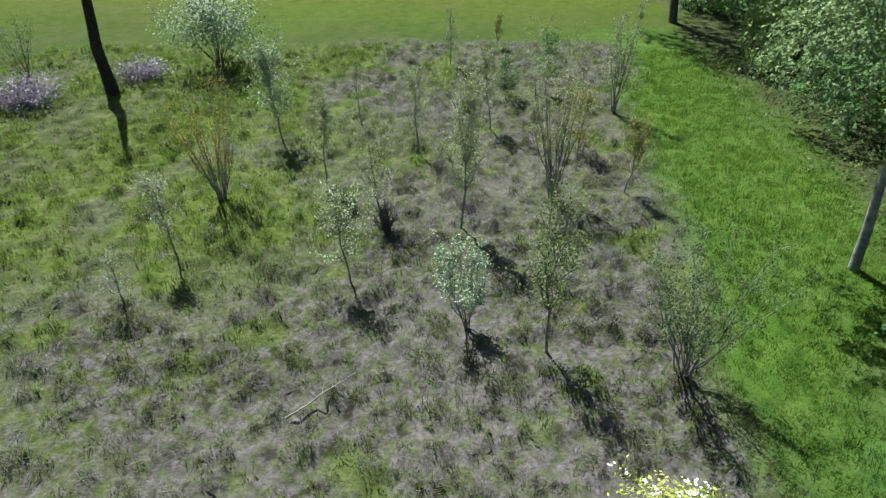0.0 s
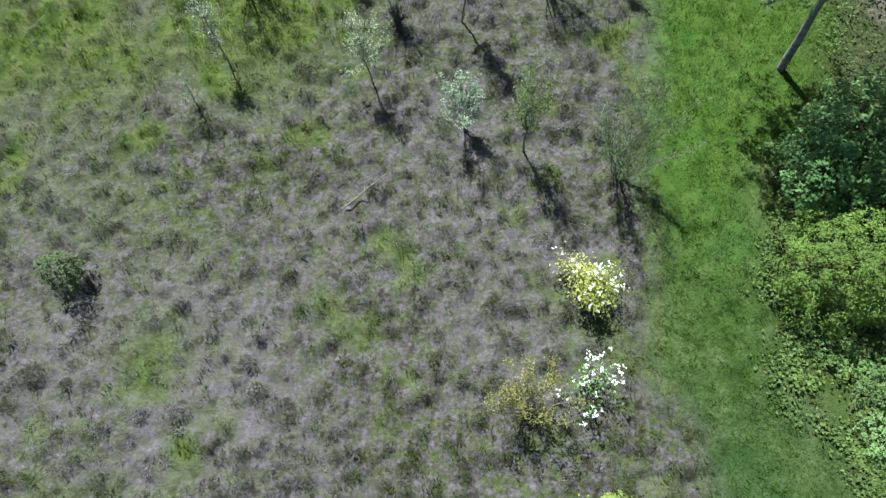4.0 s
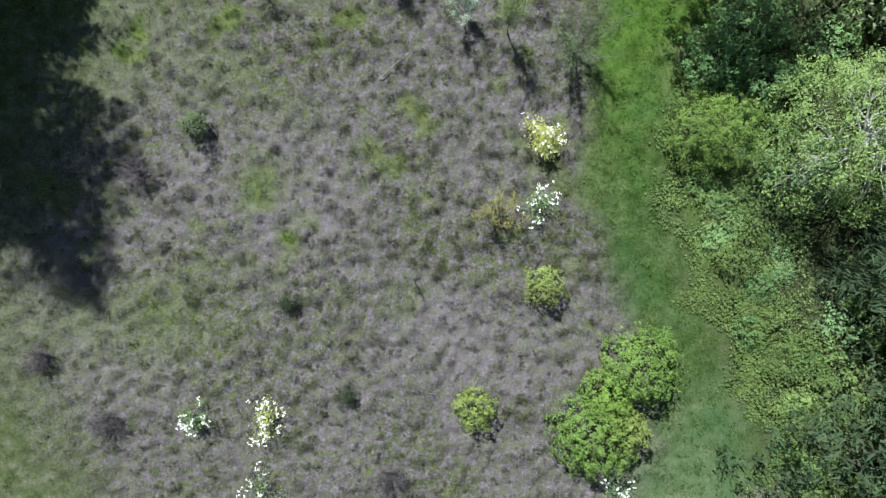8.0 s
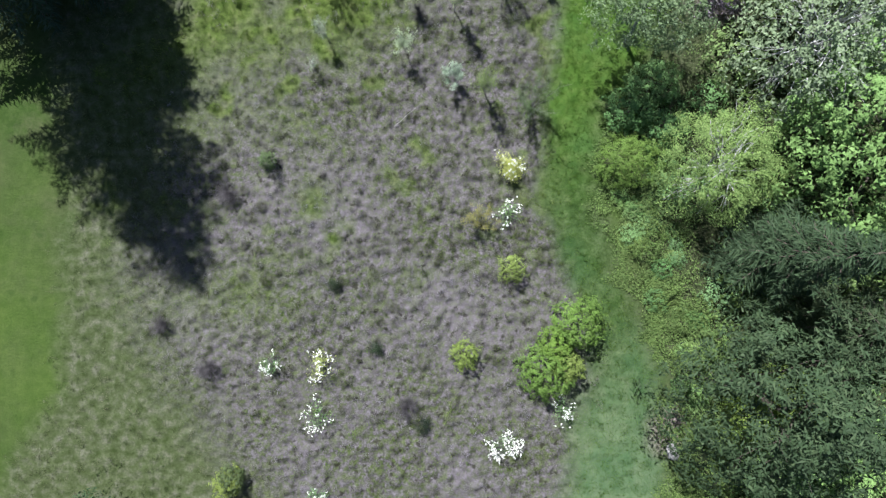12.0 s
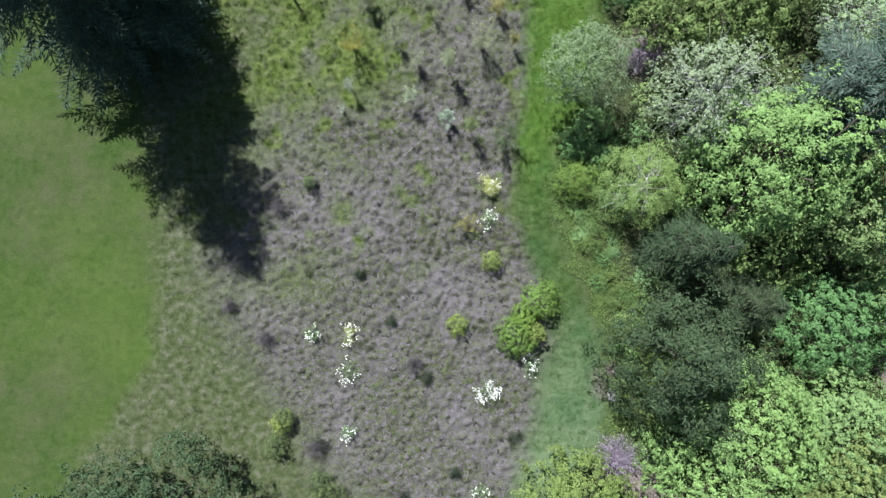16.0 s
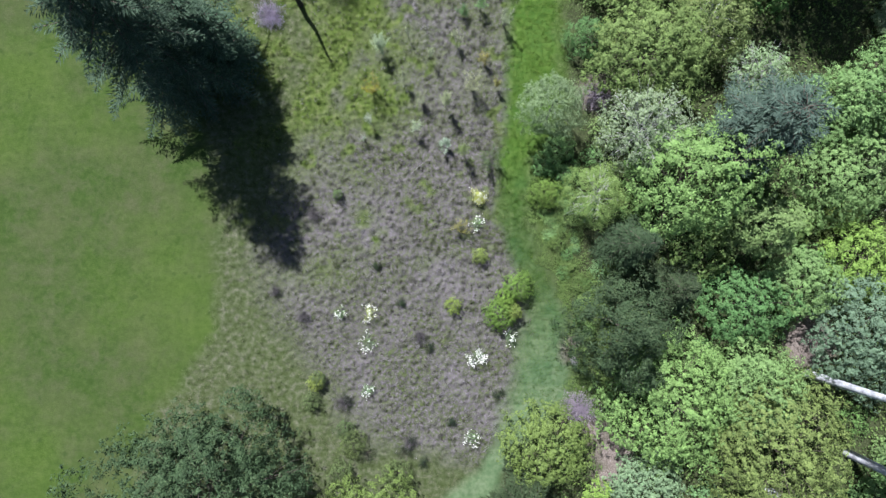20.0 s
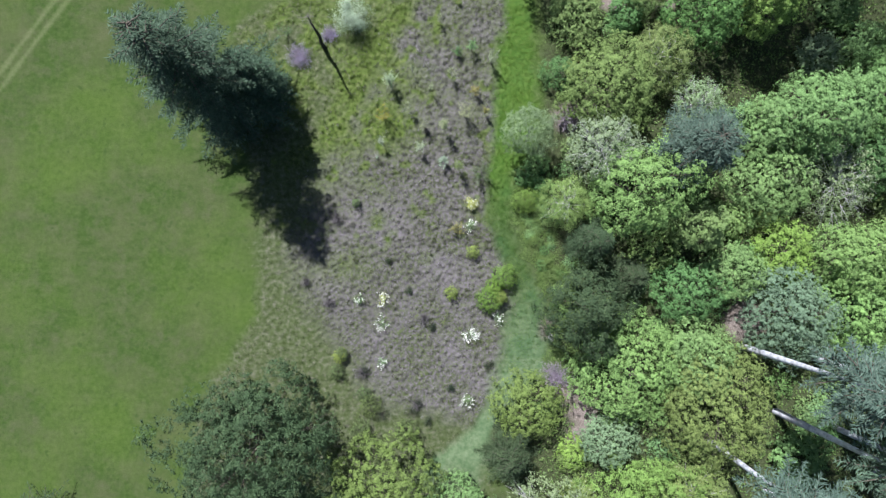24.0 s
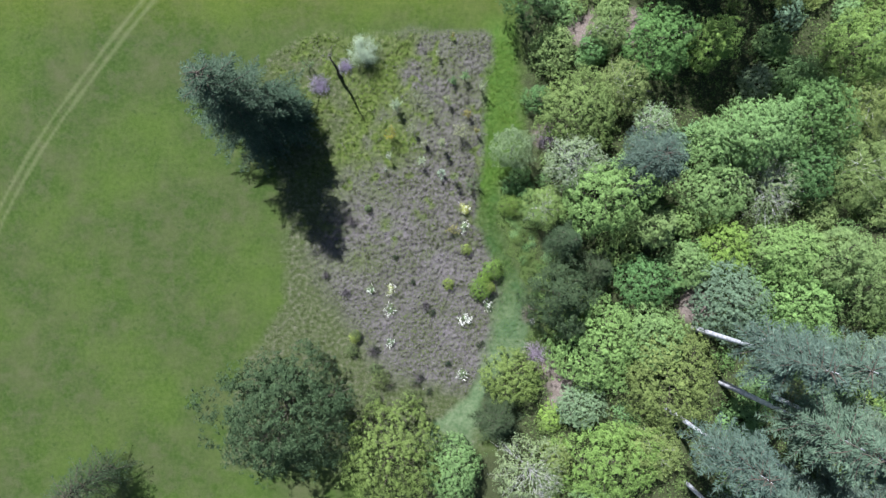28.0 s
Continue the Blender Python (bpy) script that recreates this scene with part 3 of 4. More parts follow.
def fuzz(x, y, scale, seed):
    """Drifting noise of two octaves, about -1 to 1; scale: bumps of about 3 / scale metres."""
    total = np.zeros_like(x)
    for octave, weight in ((1.0, 1.0), (2.17, 0.5)):
        u, v = x * scale * 0.38 * octave + seed * 1.37, y * scale * 0.38 * octave - seed * 2.11
        u, v = u * 0.8 - v * 0.6, u * 0.6 + v * 0.8
        iu, iv = np.floor(u), np.floor(v)
        fu, fv = u - iu, v - iv
        fu, fv = fu * fu * (3 - 2 * fu), fv * fv * (3 - 2 * fv)
        a = lattice(iu, iv, seed) * (1 - fu) + lattice(iu + 1, iv, seed) * fu
        b = lattice(iu, iv + 1, seed) * (1 - fu) + lattice(iu + 1, iv + 1, seed) * fu
        total = total + weight * (a * (1 - fv) + b * fv)
    return total * 1.15


def masks(x, y):
    jag = fuzz(x, y, 1.7, 4) * 0.5 + fuzz(x, y, 0.5, 5) * 0.9
    top = smooth(31.6 + 0.5 * jag - np.abs(x + 4) * 0.03 - y, 1.6)
    heath = smooth(x - left_edge(y) + jag * 0.7, 1.6) * smooth(path_east(y) - x, 2) * top * smooth(y + 31 + jag, 3)
    dry = smooth(x - core_edge(y) + jag, 5.0) * smooth(path_west(y) - x + jag * 0.7, 1.6) * top * smooth(y + 20 + jag, 3)
    patchy = np.clip(0.55 + fuzz(x, y, 0.9, 12) * 0.9, 0, 1)
    lush = np.clip(fuzz(x, y, 2.0, 9) * 1.9 - 0.95, 0, 0.85) * 0.75 * smooth(y - 2, 12)
    lush += np.exp(-((x + 6.5) ** 2 + (y - 15.5) ** 2) / 7) * 0.5 + np.exp(-((x + 7.4) ** 2 + (y - 4.1) ** 2) / 0.9) * 0.6 + np.exp(-((x + 6.4) ** 2 + (y - 1.7) ** 2) / 0.12) * 0.9 + np.exp(-((x + 11.8) ** 2 / 9 + (y + 1.7) ** 2 / 4)) * 0.28
    lush += smooth(y - 15, 6) * (0.14 + 0.18 * smooth(-5 - x, 5)) * patchy
    lush += smooth(-6 - x + y * 0.15, 6) * smooth(y - 8, 6) * 0.33 * patchy
    lush += smooth(1.5 - np.abs(0.843 * (x + 15) - 0.538 * (y - 13) + jag * 0.4), 1.2) * smooth(y - 11, 4) * smooth(30 - y, 4) * 0.55
    lush = np.clip(lush, 0, 0.95) * smooth(x - left_edge(y) - 1.5, 2) * smooth(path_west(y) - x, 1) * top * smooth(y + 14, 8)
    dry = dry * (1 - np.clip(lush, 0, 0.9))
    strip = smooth(x - path_west(y) - jag * 0.7, 1.6) * smooth(path_east(y) - x + jag * 0.8, 1.8) * smooth(y + 29, 8) * smooth(33 - y, 3)
    wood = smooth(x - path_east(y) - 1.3 + jag * 1.1, 1.6) * smooth(y + 60, 10) * smooth(46 - y, 6)
    wood = np.maximum(wood, smooth(-y - 29 + jag, 3) * smooth(x + 10, 4) * smooth(60 - x, 6) * smooth(y + 60, 10))
    mown = (1 - heath) * (1 - wood)
    way = [(-36.5, 42.5), (-41.3, 36.8), (-46.1, 31.0), (-50.7, 25.1), (-54.5, 20.1), (-58.3, 14.6), (-61.2, 9.7), (-63.3, 5.7), (-65.5, 0), (-66.5, -8)]
    near = np.full_like(x, 1e3)
    for (ax, ay), (bx, by) in zip(way, way[1:]):
        dx, dy = bx - ax, by - ay
        s = np.clip(((x - ax) * dx + (y - ay) * dy) / (dx * dx + dy * dy), 0, 1)
        near = np.minimum(near, np.hypot(x - ax - s * dx, y - ay - s * dy))
    rut = smooth(0.24 - np.abs(near - 0.62) + fuzz(x, y, 1.1, 17) * 0.10, 0.25) * 0.34
    earth = np.zeros_like(x)
    for ex, ey, er in ((15.6, -17.4, 1.6), (17.2, -19.6, 1.7), (17.0, -22.6, 1.3), (37.2, -9.0, 2.6), (28.5, 32.0, 2.6), (21.8, 31.6, 2.6), (16.0, 16.2, 1.6), (13.6, -9.5, 1.2)):
        earth = np.maximum(earth, smooth(er - np.hypot(x - ex, y - ey) + jag * 0.5, 1.2))
    return {"earth": earth, "lush": lush, "dry": dry, "mown": mown, "path": strip, "wood": wood, "rut": rut}


def hummock(x, y):
    """Tussock mounds of many sizes, some 0.4 m apart, 0 to 1."""
    u, v = x / 0.40 + fuzz(x, y, 2.6, 31) * 0.5, y / 0.40 + fuzz(x, y, 2.6, 32) * 0.5
    iu, iv = np.floor(u), np.floor(v)
    best = np.zeros_like(u)
    for du in (-1, 0, 1):
        for dv in (-1, 0, 1):
            cu, cv = iu + du, iv + dv
            size = 0.35 + 0.30 * lattice(cu, cv, 33)
            tall = 0.45 + 0.55 * lattice(cu, cv, 36)
            far = np.hypot(u - cu - 0.5 - 0.45 * lattice(cu, cv, 34), v - cv - 0.5 - 0.45 * lattice(cu, cv, 35)) / (size + 0.35)
            best = np.maximum(best, tall * np.clip(1 - far**2, 0, 1))
    return np.clip(best + fuzz(x, y, 9.0, 21) * 0.12, 0, 1)


def relief(x, y):
    m = masks(x, y)
    rough = np.clip(1.0 - m["mown"] - m["path"] * 0.8, 0, 1) * (m["wood"] < 0.5)
    return hummock(x, y) * 0.33 * np.maximum(rough * (0.40 + 0.60 * np.maximum(m["dry"], m["lush"])), 0.08 + 0.22 * m["path"]) + fuzz(x, y, 1.1, 22) * 0.03 - 0.05


def build_ground():
    far = np.array([3, 7, 14, 28, 60, 130, 300, 700, 1500, 2600.0])
    xs = np.concatenate([-67 - far[::-1], np.arange(-67, -26, 0.4), np.arange(-26, -18, 0.25), np.arange(-18, 8.5, 0.155), np.arange(8.5, 12, 0.25), np.arange(12, 64.01, 0.5), 64 + far])
    ys = np.concatenate([-41 - far[::-1], np.arange(-41, -20, 0.4), np.arange(-20, 31, 0.155), np.arange(31, 44.01, 0.4), 44 + far])
    gx, gy = np.meshgrid(xs, ys)
    x, y = gx.ravel(), gy.ravel()
    m = masks(x, y)
    z = relief(x, y)
    nx, ny = len(xs), len(ys)
    idx = np.arange(nx * ny).reshape(ny, nx)
    quad = np.stack([idx[:-1, :-1], idx[:-1, 1:], idx[1:, 1:], idx[1:, :-1]], -1).reshape(-1, 4).astype(np.int32)
    me = bpy.data.meshes.new("ground")
    me.vertices.add(nx * ny)
    me.vertices.foreach_set("co", np.stack([x, y, z], 1).astype(np.float32).ravel())
    me.loops.add(quad.size)
    me.loops.foreach_set("vertex_index", quad.ravel())
    me.polygons.add(len(quad))
    me.polygons.foreach_set("loop_start", np.arange(0, quad.size, 4, dtype=np.int32))
    me.polygons.foreach_set("loop_total", np.full(len(quad), 4, np.int32))
    me.polygons.foreach_set("use_smooth", np.ones(len(quad), bool))
    me.update(calc_edges=True)
    for name, values in m.items():
        me.attributes.new(name, "FLOAT", "POINT").data.foreach_set("value", values.astype(np.float32))
    me.materials.append(ground_material())
    tagged(new("ground", me), "dry heath ringed by mown green meadow", "ground", kind="structure")


build_ground()


def blades(name, x, y, per, length, width, splay, material, label, category, seed):
    """Tussocks of grass at the given places, each a sheaf of tapering blades: one object for all that nobody could count."""
    rng = np.random.default_rng(seed)
    n = len(x)
    tx, ty = np.repeat(x, per), np.repeat(y, per)
    big = np.repeat(rng.uniform(0.55, 1.45, n), per)
    k = n * per
    a = rng.random(k) * 6.283
    foot = np.stack([tx + rng.normal(size=k) * 0.085 * big, ty + rng.normal(size=k) * 0.085 * big, np.zeros(k)], 1)
    foot[:, 2] = np.repeat(relief(x, y), per) - 0.015
    out = np.stack([np.cos(a), np.sin(a), np.zeros(k)], 1)
    wind = np.repeat(rng.normal(size=(n, 3)) * 0.35, per, 0)
    s = (length * big * rng.uniform(0.55, 1.25, k))[:, None]
    tip = foot + (out * rng.uniform(0.1, 1.0, (k, 1)) * splay + wind * splay) * s
    tip[:, 2] = foot[:, 2] + s[:, 0] * rng.uniform(0.45, 0.95, k)
    side = np.stack([-np.sin(a), np.cos(a), np.zeros(k)], 1) * width * 0.5
    me = mesh_of(name, np.stack([foot - side, foot + side, tip], 1).reshape(-1, 3), 3, material)
    tint = np.clip(0.46 + rng.normal(size=n) * 0.20 + fuzz(x, y, 0.8, seed) * 0.30, 0, 1)
    me.attributes.new("tint", "FLOAT", "POINT").data.foreach_set("value", np.repeat(tint, per * 3).astype(np.float32))
    ob = new(name, me)
    tagged(ob, label, category, kind="stuff")


def scatter(rng, n, x0, x1, y0, y1, want):
    x, y = rng.uniform(x0, x1, n), rng.uniform(y0, y1, n)
    keep = rng.random(n) < want(x, y)
    return x[keep], y[keep]


rng = np.random.default_rng(11)
tx, ty = scatter(rng, 60000, -19, 9.5, -22, 32, lambda x, y: np.maximum(masks(x, y)["dry"], masks(x, y)["lush"] * 0.4) * np.clip(hummock(x, y) * 2.2 - 0.55, 0, 1) * np.where(y > -1, 1.0, np.where(y > -9, 0.75, 0.3)))
blades("dry_tussocks", tx, ty, 30, 0.15, 0.014, 0.80, STRAW, "straw-grey dry grass tussocks covering the heath", "dry grass", 12)
gx, gy = scatter(rng, 60000, -24, 9, -14, 32, lambda x, y: np.maximum(masks(x, y)["lush"] * 0.8, masks(x, y)["dry"] * 0.07) * np.clip(hummock(x, y) * 1.6, 0.25, 1))
blades("green_tussocks", gx, gy, 16, 0.22, 0.024, 0.42, GREEN_BLADES, "vivid yellow-green grass tufts between the dry tussocks", "grass", 13)
kx, ky = scatter(rng, 9000, -19, 8, -21, 31, lambda x, y: masks(x, y)["dry"] * np.clip(hummock(x, y) * 0.5 - 0.12, 0, 1))
blades("brown_tussocks", kx, ky, 24, 0.12, 0.018, 0.8, BROWN_BLADES, "dark brown dead tussocks dotted over the heath", "dry grass", 16)
bx, by = scatter(rng, 22000, -27, 4, -26, 32, lambda x, y: np.clip(1 - masks(x, y)["mown"] - masks(x, y)["path"] - masks(x, y)["dry"] - masks(x, y)["lush"], 0, 1) * (masks(x, y)["wood"] < 0.3) * np.clip(hummock(x, y) * 1.2, 0.1, 1))
blades("pale_green_tussocks", bx, by, 12, 0.17, 0.024, 1.1, BAND_BLADES, "pale green rough grass around the heath", "grass", 15)
px, py = scatter(rng, 16000, 5.5, 14.5, -15, 30, lambda x, y: masks(x, y)["path"])
blades("path_grass", px, py, 13, 0.15, 0.020, 0.40, PATH_BLADES, "short green grass on the trodden strip", "grass", 14)

# ---- trees of the wood ----
KINDS = {
    "leafy": "broad green tree in fresh leaf at the wood's edge",
    "maple": "bright green maple-like tree with a full crown",
    "lime": "lime-green young broadleaf tree in the wood",
    "pale": "pale green feathery tree in thin leaf",
    "birch": "pale green birch with a grey leaning trunk beside the path",
    "dull": "dull green bushy tree beside the path",
    "olive": "olive-green broadleaf tree with a bumpy crown",
    "gold": "golden-green bushy tree at the path's end",
    "privet": "small rounded yellow-green tree beside the path",
    "grey": "grey-green soft-leaved tree in the wood",
    "twig": "half-bare tree with pale twigs and thin leaf",
}
WOOD = [
    ("birch", 10.7, 13.2, 8.4, 2.7),
    ("dull", 14.6, 21.2, 3.6, 2.2),
    ("olive", 19.9, 18.6, 9.8, 5.2),
    ("pale", 26.2, 22.2, 7, 3.6),
    ("pale", 24.5, 30.8, 6, 2.7),
    ("dull", 12.3, 34.8, 11, 3.8),
    ("dull", 31.0, 28.0, 10, 5.2),
    ("lime", 37.4, 27.4, 12, 3.0),
    ("leafy", 43.0, 14.8, 13, 4.8),
    ("leafy", 51.3, 23.1, 5, 4.2),
    ("lime", 57.7, 26.6, 13, 4.5),
    ("dull", 51.6, 17.5, 11, 5.4),
    ("pine", 28.0, 11.2, 16, 4.8),
    ("maple", 22.6, 6.8, 14, 5.2),
    ("twig", 18.8, 11.4, 11, 3.4),
    ("pale", 14.9, 5.7, 6.5, 2.7),
    ("privet", 10.5, 6.0, 2.7, 1.65),
    ("fir", 17.6, 1.0, 12, 3.4),
    ("fir", 22.0, -3.0, 9, 3.4),
    ("fir", 16.8, -6.6, 12.5, 6.5),
    ("maple", 29.6, 2.4, 10, 2.4),
    ("leafy", 21.9, -13.8, 8, 6.0),
    ("leafy", 29.9, -12.8, 7, 4.7),
    ("olive", 31.7, -18.2, 9, 6.5),
    ("grey", 40.4, -7.8, 9, 5.2),
    ("leafy", 34.6, -2.8, 6, 3.5),
    ("lime", 40.6, -0.5, 6, 3.9),
    ("leafy", 47.6, -1.4, 11, 4.4),
    ("maple", 53.4, -2.3, 12, 4.6),
    ("maple", 59.4, -5.4, 9, 5.4),
    ("leafy", 49.0, -8.0, 10, 4.8),
    ("twig", 46.0, 8.0, 7, 4.8),
    ("dull", 51.4, 10.2, 8, 4.0),
    ("pale", 58.9, 10.1, 8, 4.6),
    ("leafy", 38.8, 7.3, 7, 4.7),
    ("leafy", 39.4, 13.5, 8, 4.3),
    ("dull", 29.4, -5.0, 6, 3.9),
    ("pale", 59.3, 18.5, 9, 4.6),
    ("gold", -7.0, -28.6, 9, 6.3),
    ("leafy", 1.8, -31.1, 7, 3.9),
    ("gold", 10.2, -18.3, 6, 3.9),
    ("fir", 7.8, -23.6, 8, 4.9),
    ("twig", 12.4, -31.1, 7, 4.8),
    ("lime", 23.6, -29.9, 8, 6.6),
    ("grey", 19.8, -22.5, 5, 3.3),
    ("pale", 29.9, -28.7, 6, 3.8),
    ("lime", 15.7, -24.3, 2.5, 2.0),
    ("olive", 16.2, -29.4, 5, 2.4),
    ("privet", 18.6, -8.3, 4.5, 2.8),
    ("dull", 22.6, 28.0, 3.6, 2.2),
    ("twig", 30.6, 17.2, 6, 2.6),
    ("dull", 10.7, 9.0, 2.0, 1.3),
    ("dull", 12.6, 8.2, 2.2, 1.5),
    ("leafy", 12.0, 10.6, 2.4, 1.4),
]
for i, (kind, x, y, h, r) in enumerate(WOOD):
    if kind == "fir" and r > 6:
        broadleaf("fir_tree", "fir", x, y, h, r * 0.68, 300 + i, "dark green fir with dense feathery sprays beside the path", "firs of the wood", leaf_size=0.30, density=2.4, bare=0.02, limb_count=10, slim=0.30, lobe=0.50, point=0.3, thin=0.5)
    elif kind == "fir":
        conifer("fir_tree", "fir", x, y, h, r, 300 + i, "dark green fir with layered drooping boughs", "firs of the wood", droop=0.22, bare=0.03, spray=0.7, thick=2.5, gap=1.25, full=0.75, taper=0.85, fan_most=2.8)
    elif kind == "pine":
        conifer("pine_tree", "blue", x, y, h, r, 300 + i, "blue-grey pine with an open soft crown", droop=0.05, bare=0.35, taper=0.45, full=1.5, spray=0.9, thick=0.9)
    elif kind == "birch":
        broadleaf("birch_tree", kind, x, y, h, r, 300 + i, KINDS[kind], bark=BARK_TRUNK, leaf_size=0.10, density=1.3, bare=0.50, lean=(-0.4, 0.4), wobble=0.003, thin=0.6)
    elif kind == "twig":
        broadleaf("half_bare_tree", kind, x, y, h, r, 300 + i, KINDS[kind], "trees of the wood", bark=BARK_PALE, leaf_size=0.18, density=0.4, bare=0.15, limb_count=44, thin=0.5)
    else:
        size = {"pale": 0.14, "grey": 0.17, "maple": 0.21, "olive": 0.17, "privet": 0.09}.get(kind, 0.17) * (0.6 if x < 16 and y > 5 else 1.0)
        broadleaf("broadleaf_tree", kind, x, y, h, r, 300 + i, KINDS[kind], "trees of the wood", leaf_size=size, density=1.15, bare=0.34 if y > 33 else 0.06, bark=BARK_PALE if kind == "pale" else None, limb_count=22 if kind == "pale" and x < 20 else 9)

# tall conifers standing clear on the meadow and at the wood's corner
TALL = [
    ("spruce_tree", "spruce", -23.9, 18.2, 28.0, 8.6, "tall blue-green spruce alone on the mown meadow"),
    ("spruce_tree", "spruce", -20.4, 19.4, 15.0, 4.0, "smaller dark spruce close beside the tall one"),
    ("cedar_tree", "cedar", -21.2, -21.3, 14.5, 9.4, "broad dense conifer with layered grey-green sprays"),
    ("fir_tree", "fir", -47.6, -30.5, 15.0, 5.0, "dark fir at the edge of the meadow"),
    ("fir_tree", "fir", 29.0, 43.5, 38.0, 6.6, "tall dark fir shading the wood's northern edge"),
    ("fir_tree", "fir", 34.0, 42.5, 38.0, 6.6, "tall dark fir shading the wood's northern edge"),
    ("fir_tree", "fir", 38.5, 39.5, 36.0, 6.0, "tall dark fir shading the wood's northern edge"),
    ("fir_tree", "fir", 44.0, 40.0, 38.0, 6.4, "tall dark fir shading the wood's northern edge"),
    ("bare_stemmed_pine", "pine", 36.9, -12.0, 33.0, 4.8, "tall grey-blue conifer with a pale bare lower trunk"),
    ("bare_stemmed_pine", "pine", 40.9, -20.0, 34.0, 5.2, "tall grey-blue conifer with a pale bare lower trunk"),
    ("bare_stemmed_pine", "pine", 32.8, -23.6, 29.0, 4.8, "tall grey-blue conifer with a pale bare lower trunk"),
    ("bare_stemmed_pine", "pine", 45.5, -13.5, 26.0, 5.0, "tall grey-blue conifer with a pale bare lower trunk"),
    ("bare_stemmed_pine", "pine", 39.5, -29.5, 26.0, 5.2, "tall grey-blue conifer with a pale bare lower trunk"),
    ("bare_stemmed_pine", "pine", 48, -22, 28.0, 5.2, "tall grey-blue conifer with a pale bare lower trunk"),
    ("bare_stemmed_pine", "pine", 35.5, -34.5, 24.0, 5.0, "tall grey-blue conifer with a pale bare lower trunk"),
    ("bare_stemmed_pine", "pine", 46, -30, 27.0, 5.0, "tall grey-blue conifer with a pale bare lower trunk"),
    ("bare_stemmed_pine", "pine", 53, -27.5, 26.0, 5.0, "tall grey-blue conifer with a pale bare lower trunk"),
    ("bare_stemmed_pine", "pine", 53, -15, 26.0, 5.0, "tall grey-blue conifer with a pale bare lower trunk"),
]
for i, (name, kind, x, y, h, r, label) in enumerate(TALL):
    if name == "bare_stemmed_pine":
        conifer(name, kind, x, y, h, r, 700 + i, label, "tall conifers of the wood's corner", droop=0.24, bare=0.58, taper=0.42, bark=BARK_WHITE, spray=1.0, thick=0.85)
    elif name == "cedar_tree":
        broadleaf(name, kind, x, y, h, r, 700 + i, label, leaf_size=0.30, density=2.0, bare=0.02, limb_count=14, slim=0.34, lobe=0.46, thin=0.5)
    else:
        conifer(name, kind, x, y, h, r, 700 + i, label, droop=0.30, taper=0.58 if y < 30 else 0.40, full=1.15, spray=0.72, thick=1.9 if kind == "spruce" else 0.5, fan_most=3.2, gap=1.2)

# lesser trees that close the canopy between the marked ones
rng = np.random.default_rng(77)
taken = [(x, y, r) for _, x, y, _, r in WOOD] + [(x, y, r * 0.8) for _, _, x, y, _, r, _ in TALL]
for i in range(900):
    x, y, r = rng.uniform(15, 66), rng.uniform(-40, 40), rng.uniform(2.0, 3.6)
    if len(taken) > 112 or x < path_east(y) + 4 or (y < -17 and x < 12) or (29 < x < 46 and 17 < y < 34):
        continue
    if masks(np.array([x]), np.array([y]))["earth"][0] > 0.2:
        continue
    if min(math.hypot(x - a, y - b) - 0.72 * (r + c) for a, b, c in taken) < 0:
        continue
    kind = ("leafy", "maple", "hazel", "pale", "maple", "grey", "pale", "lime")[rng.integers(0, 8)]
    broadleaf("broadleaf_tree", kind, x, y, r * rng.uniform(0.8, 1.3), r, 1200 + i, KINDS.get(kind, KINDS["leafy"]), "trees of the wood", leaf_size=0.23, density=1.0, bare=0.04, limb_count=3)
    taken.append((x, y, r))

# ---- undergrowth of the wood ----
rng = np.random.default_rng(41)
proto = []
for i, kind in enumerate(("bramble", "leafy", "maple", "hazel", "dull", "olive")):
    proto.append(shrub("bush", kind, 16 + 2.6 * i, -4 + 7 * (i % 3), 1.5, 1.5, 500 + i, "leafy green bush in the undergrowth", "undergrowth bushes", leaves=11, leaf_size=0.17, category="bush", dome=0.34))
placed = 0
for _ in range(4000):
    if placed >= 120:
        break
    x, y = rng.uniform(9, 64), rng.uniform(-38, 38)
    edge = float(path_east(y))
    if x < edge + 2.3 or (y < -20 and x < 14) or (33 < x < 46 and 18 < y < 33) or (8 < y < 27 and x < edge + 4.5) or rng.random() > (1.0 if x < edge + 7 else 0.45):
        continue
    if masks(np.array([x]), np.array([y]))["earth"][0] > 0.2:
        continue
    p = proto[rng.integers(0, 6)]
    s = rng.uniform(0.6, 1.35)
    copy_thing(p, pose(x, y, 0, 0, 0, rng.uniform(0, 360)) @ Matrix.Diagonal((s, s, s * rng.uniform(0.8, 1.3), 1)))
    placed += 1
for _ in range(60):
    y = rng.uniform(-9, 8)
    x = float(path_east(y)) + rng.uniform(0.9, 3.6)
    s = rng.uniform(0.22, 0.5)
    copy_thing(proto[rng.integers(0, 6)], pose(x, y, 0, 0, 0, rng.uniform(0, 360)) @ Matrix.Diagonal((s, s, s * rng.uniform(0.7, 1.1), 1)))
n = 62000
ux, uy = rng.uniform(8, 66, n), rng.uniform(-42, 42, n)
keep = (masks(ux, uy)["wood"] > 0.4) & (masks(ux, uy)["earth"] < 0.5) & ((uy < 9) | (ux > 14.5))
ux, uy = ux[keep], uy[keep]
uz = np.abs(fuzz(ux, uy, 0.9, 51)) * 1.1 * rng.random(len(ux)) + 0.08
tagged(new("ground_cover", mesh_of("ground_cover", leaf_quads(rng, np.stack([ux, uy, uz], 1), np.where(ux < path_east(uy) + 6, 0.13, 0.30)), 4, leaf("bramble"))), "low green leaves covering the wood's floor", "undergrowth", kind="stuff")

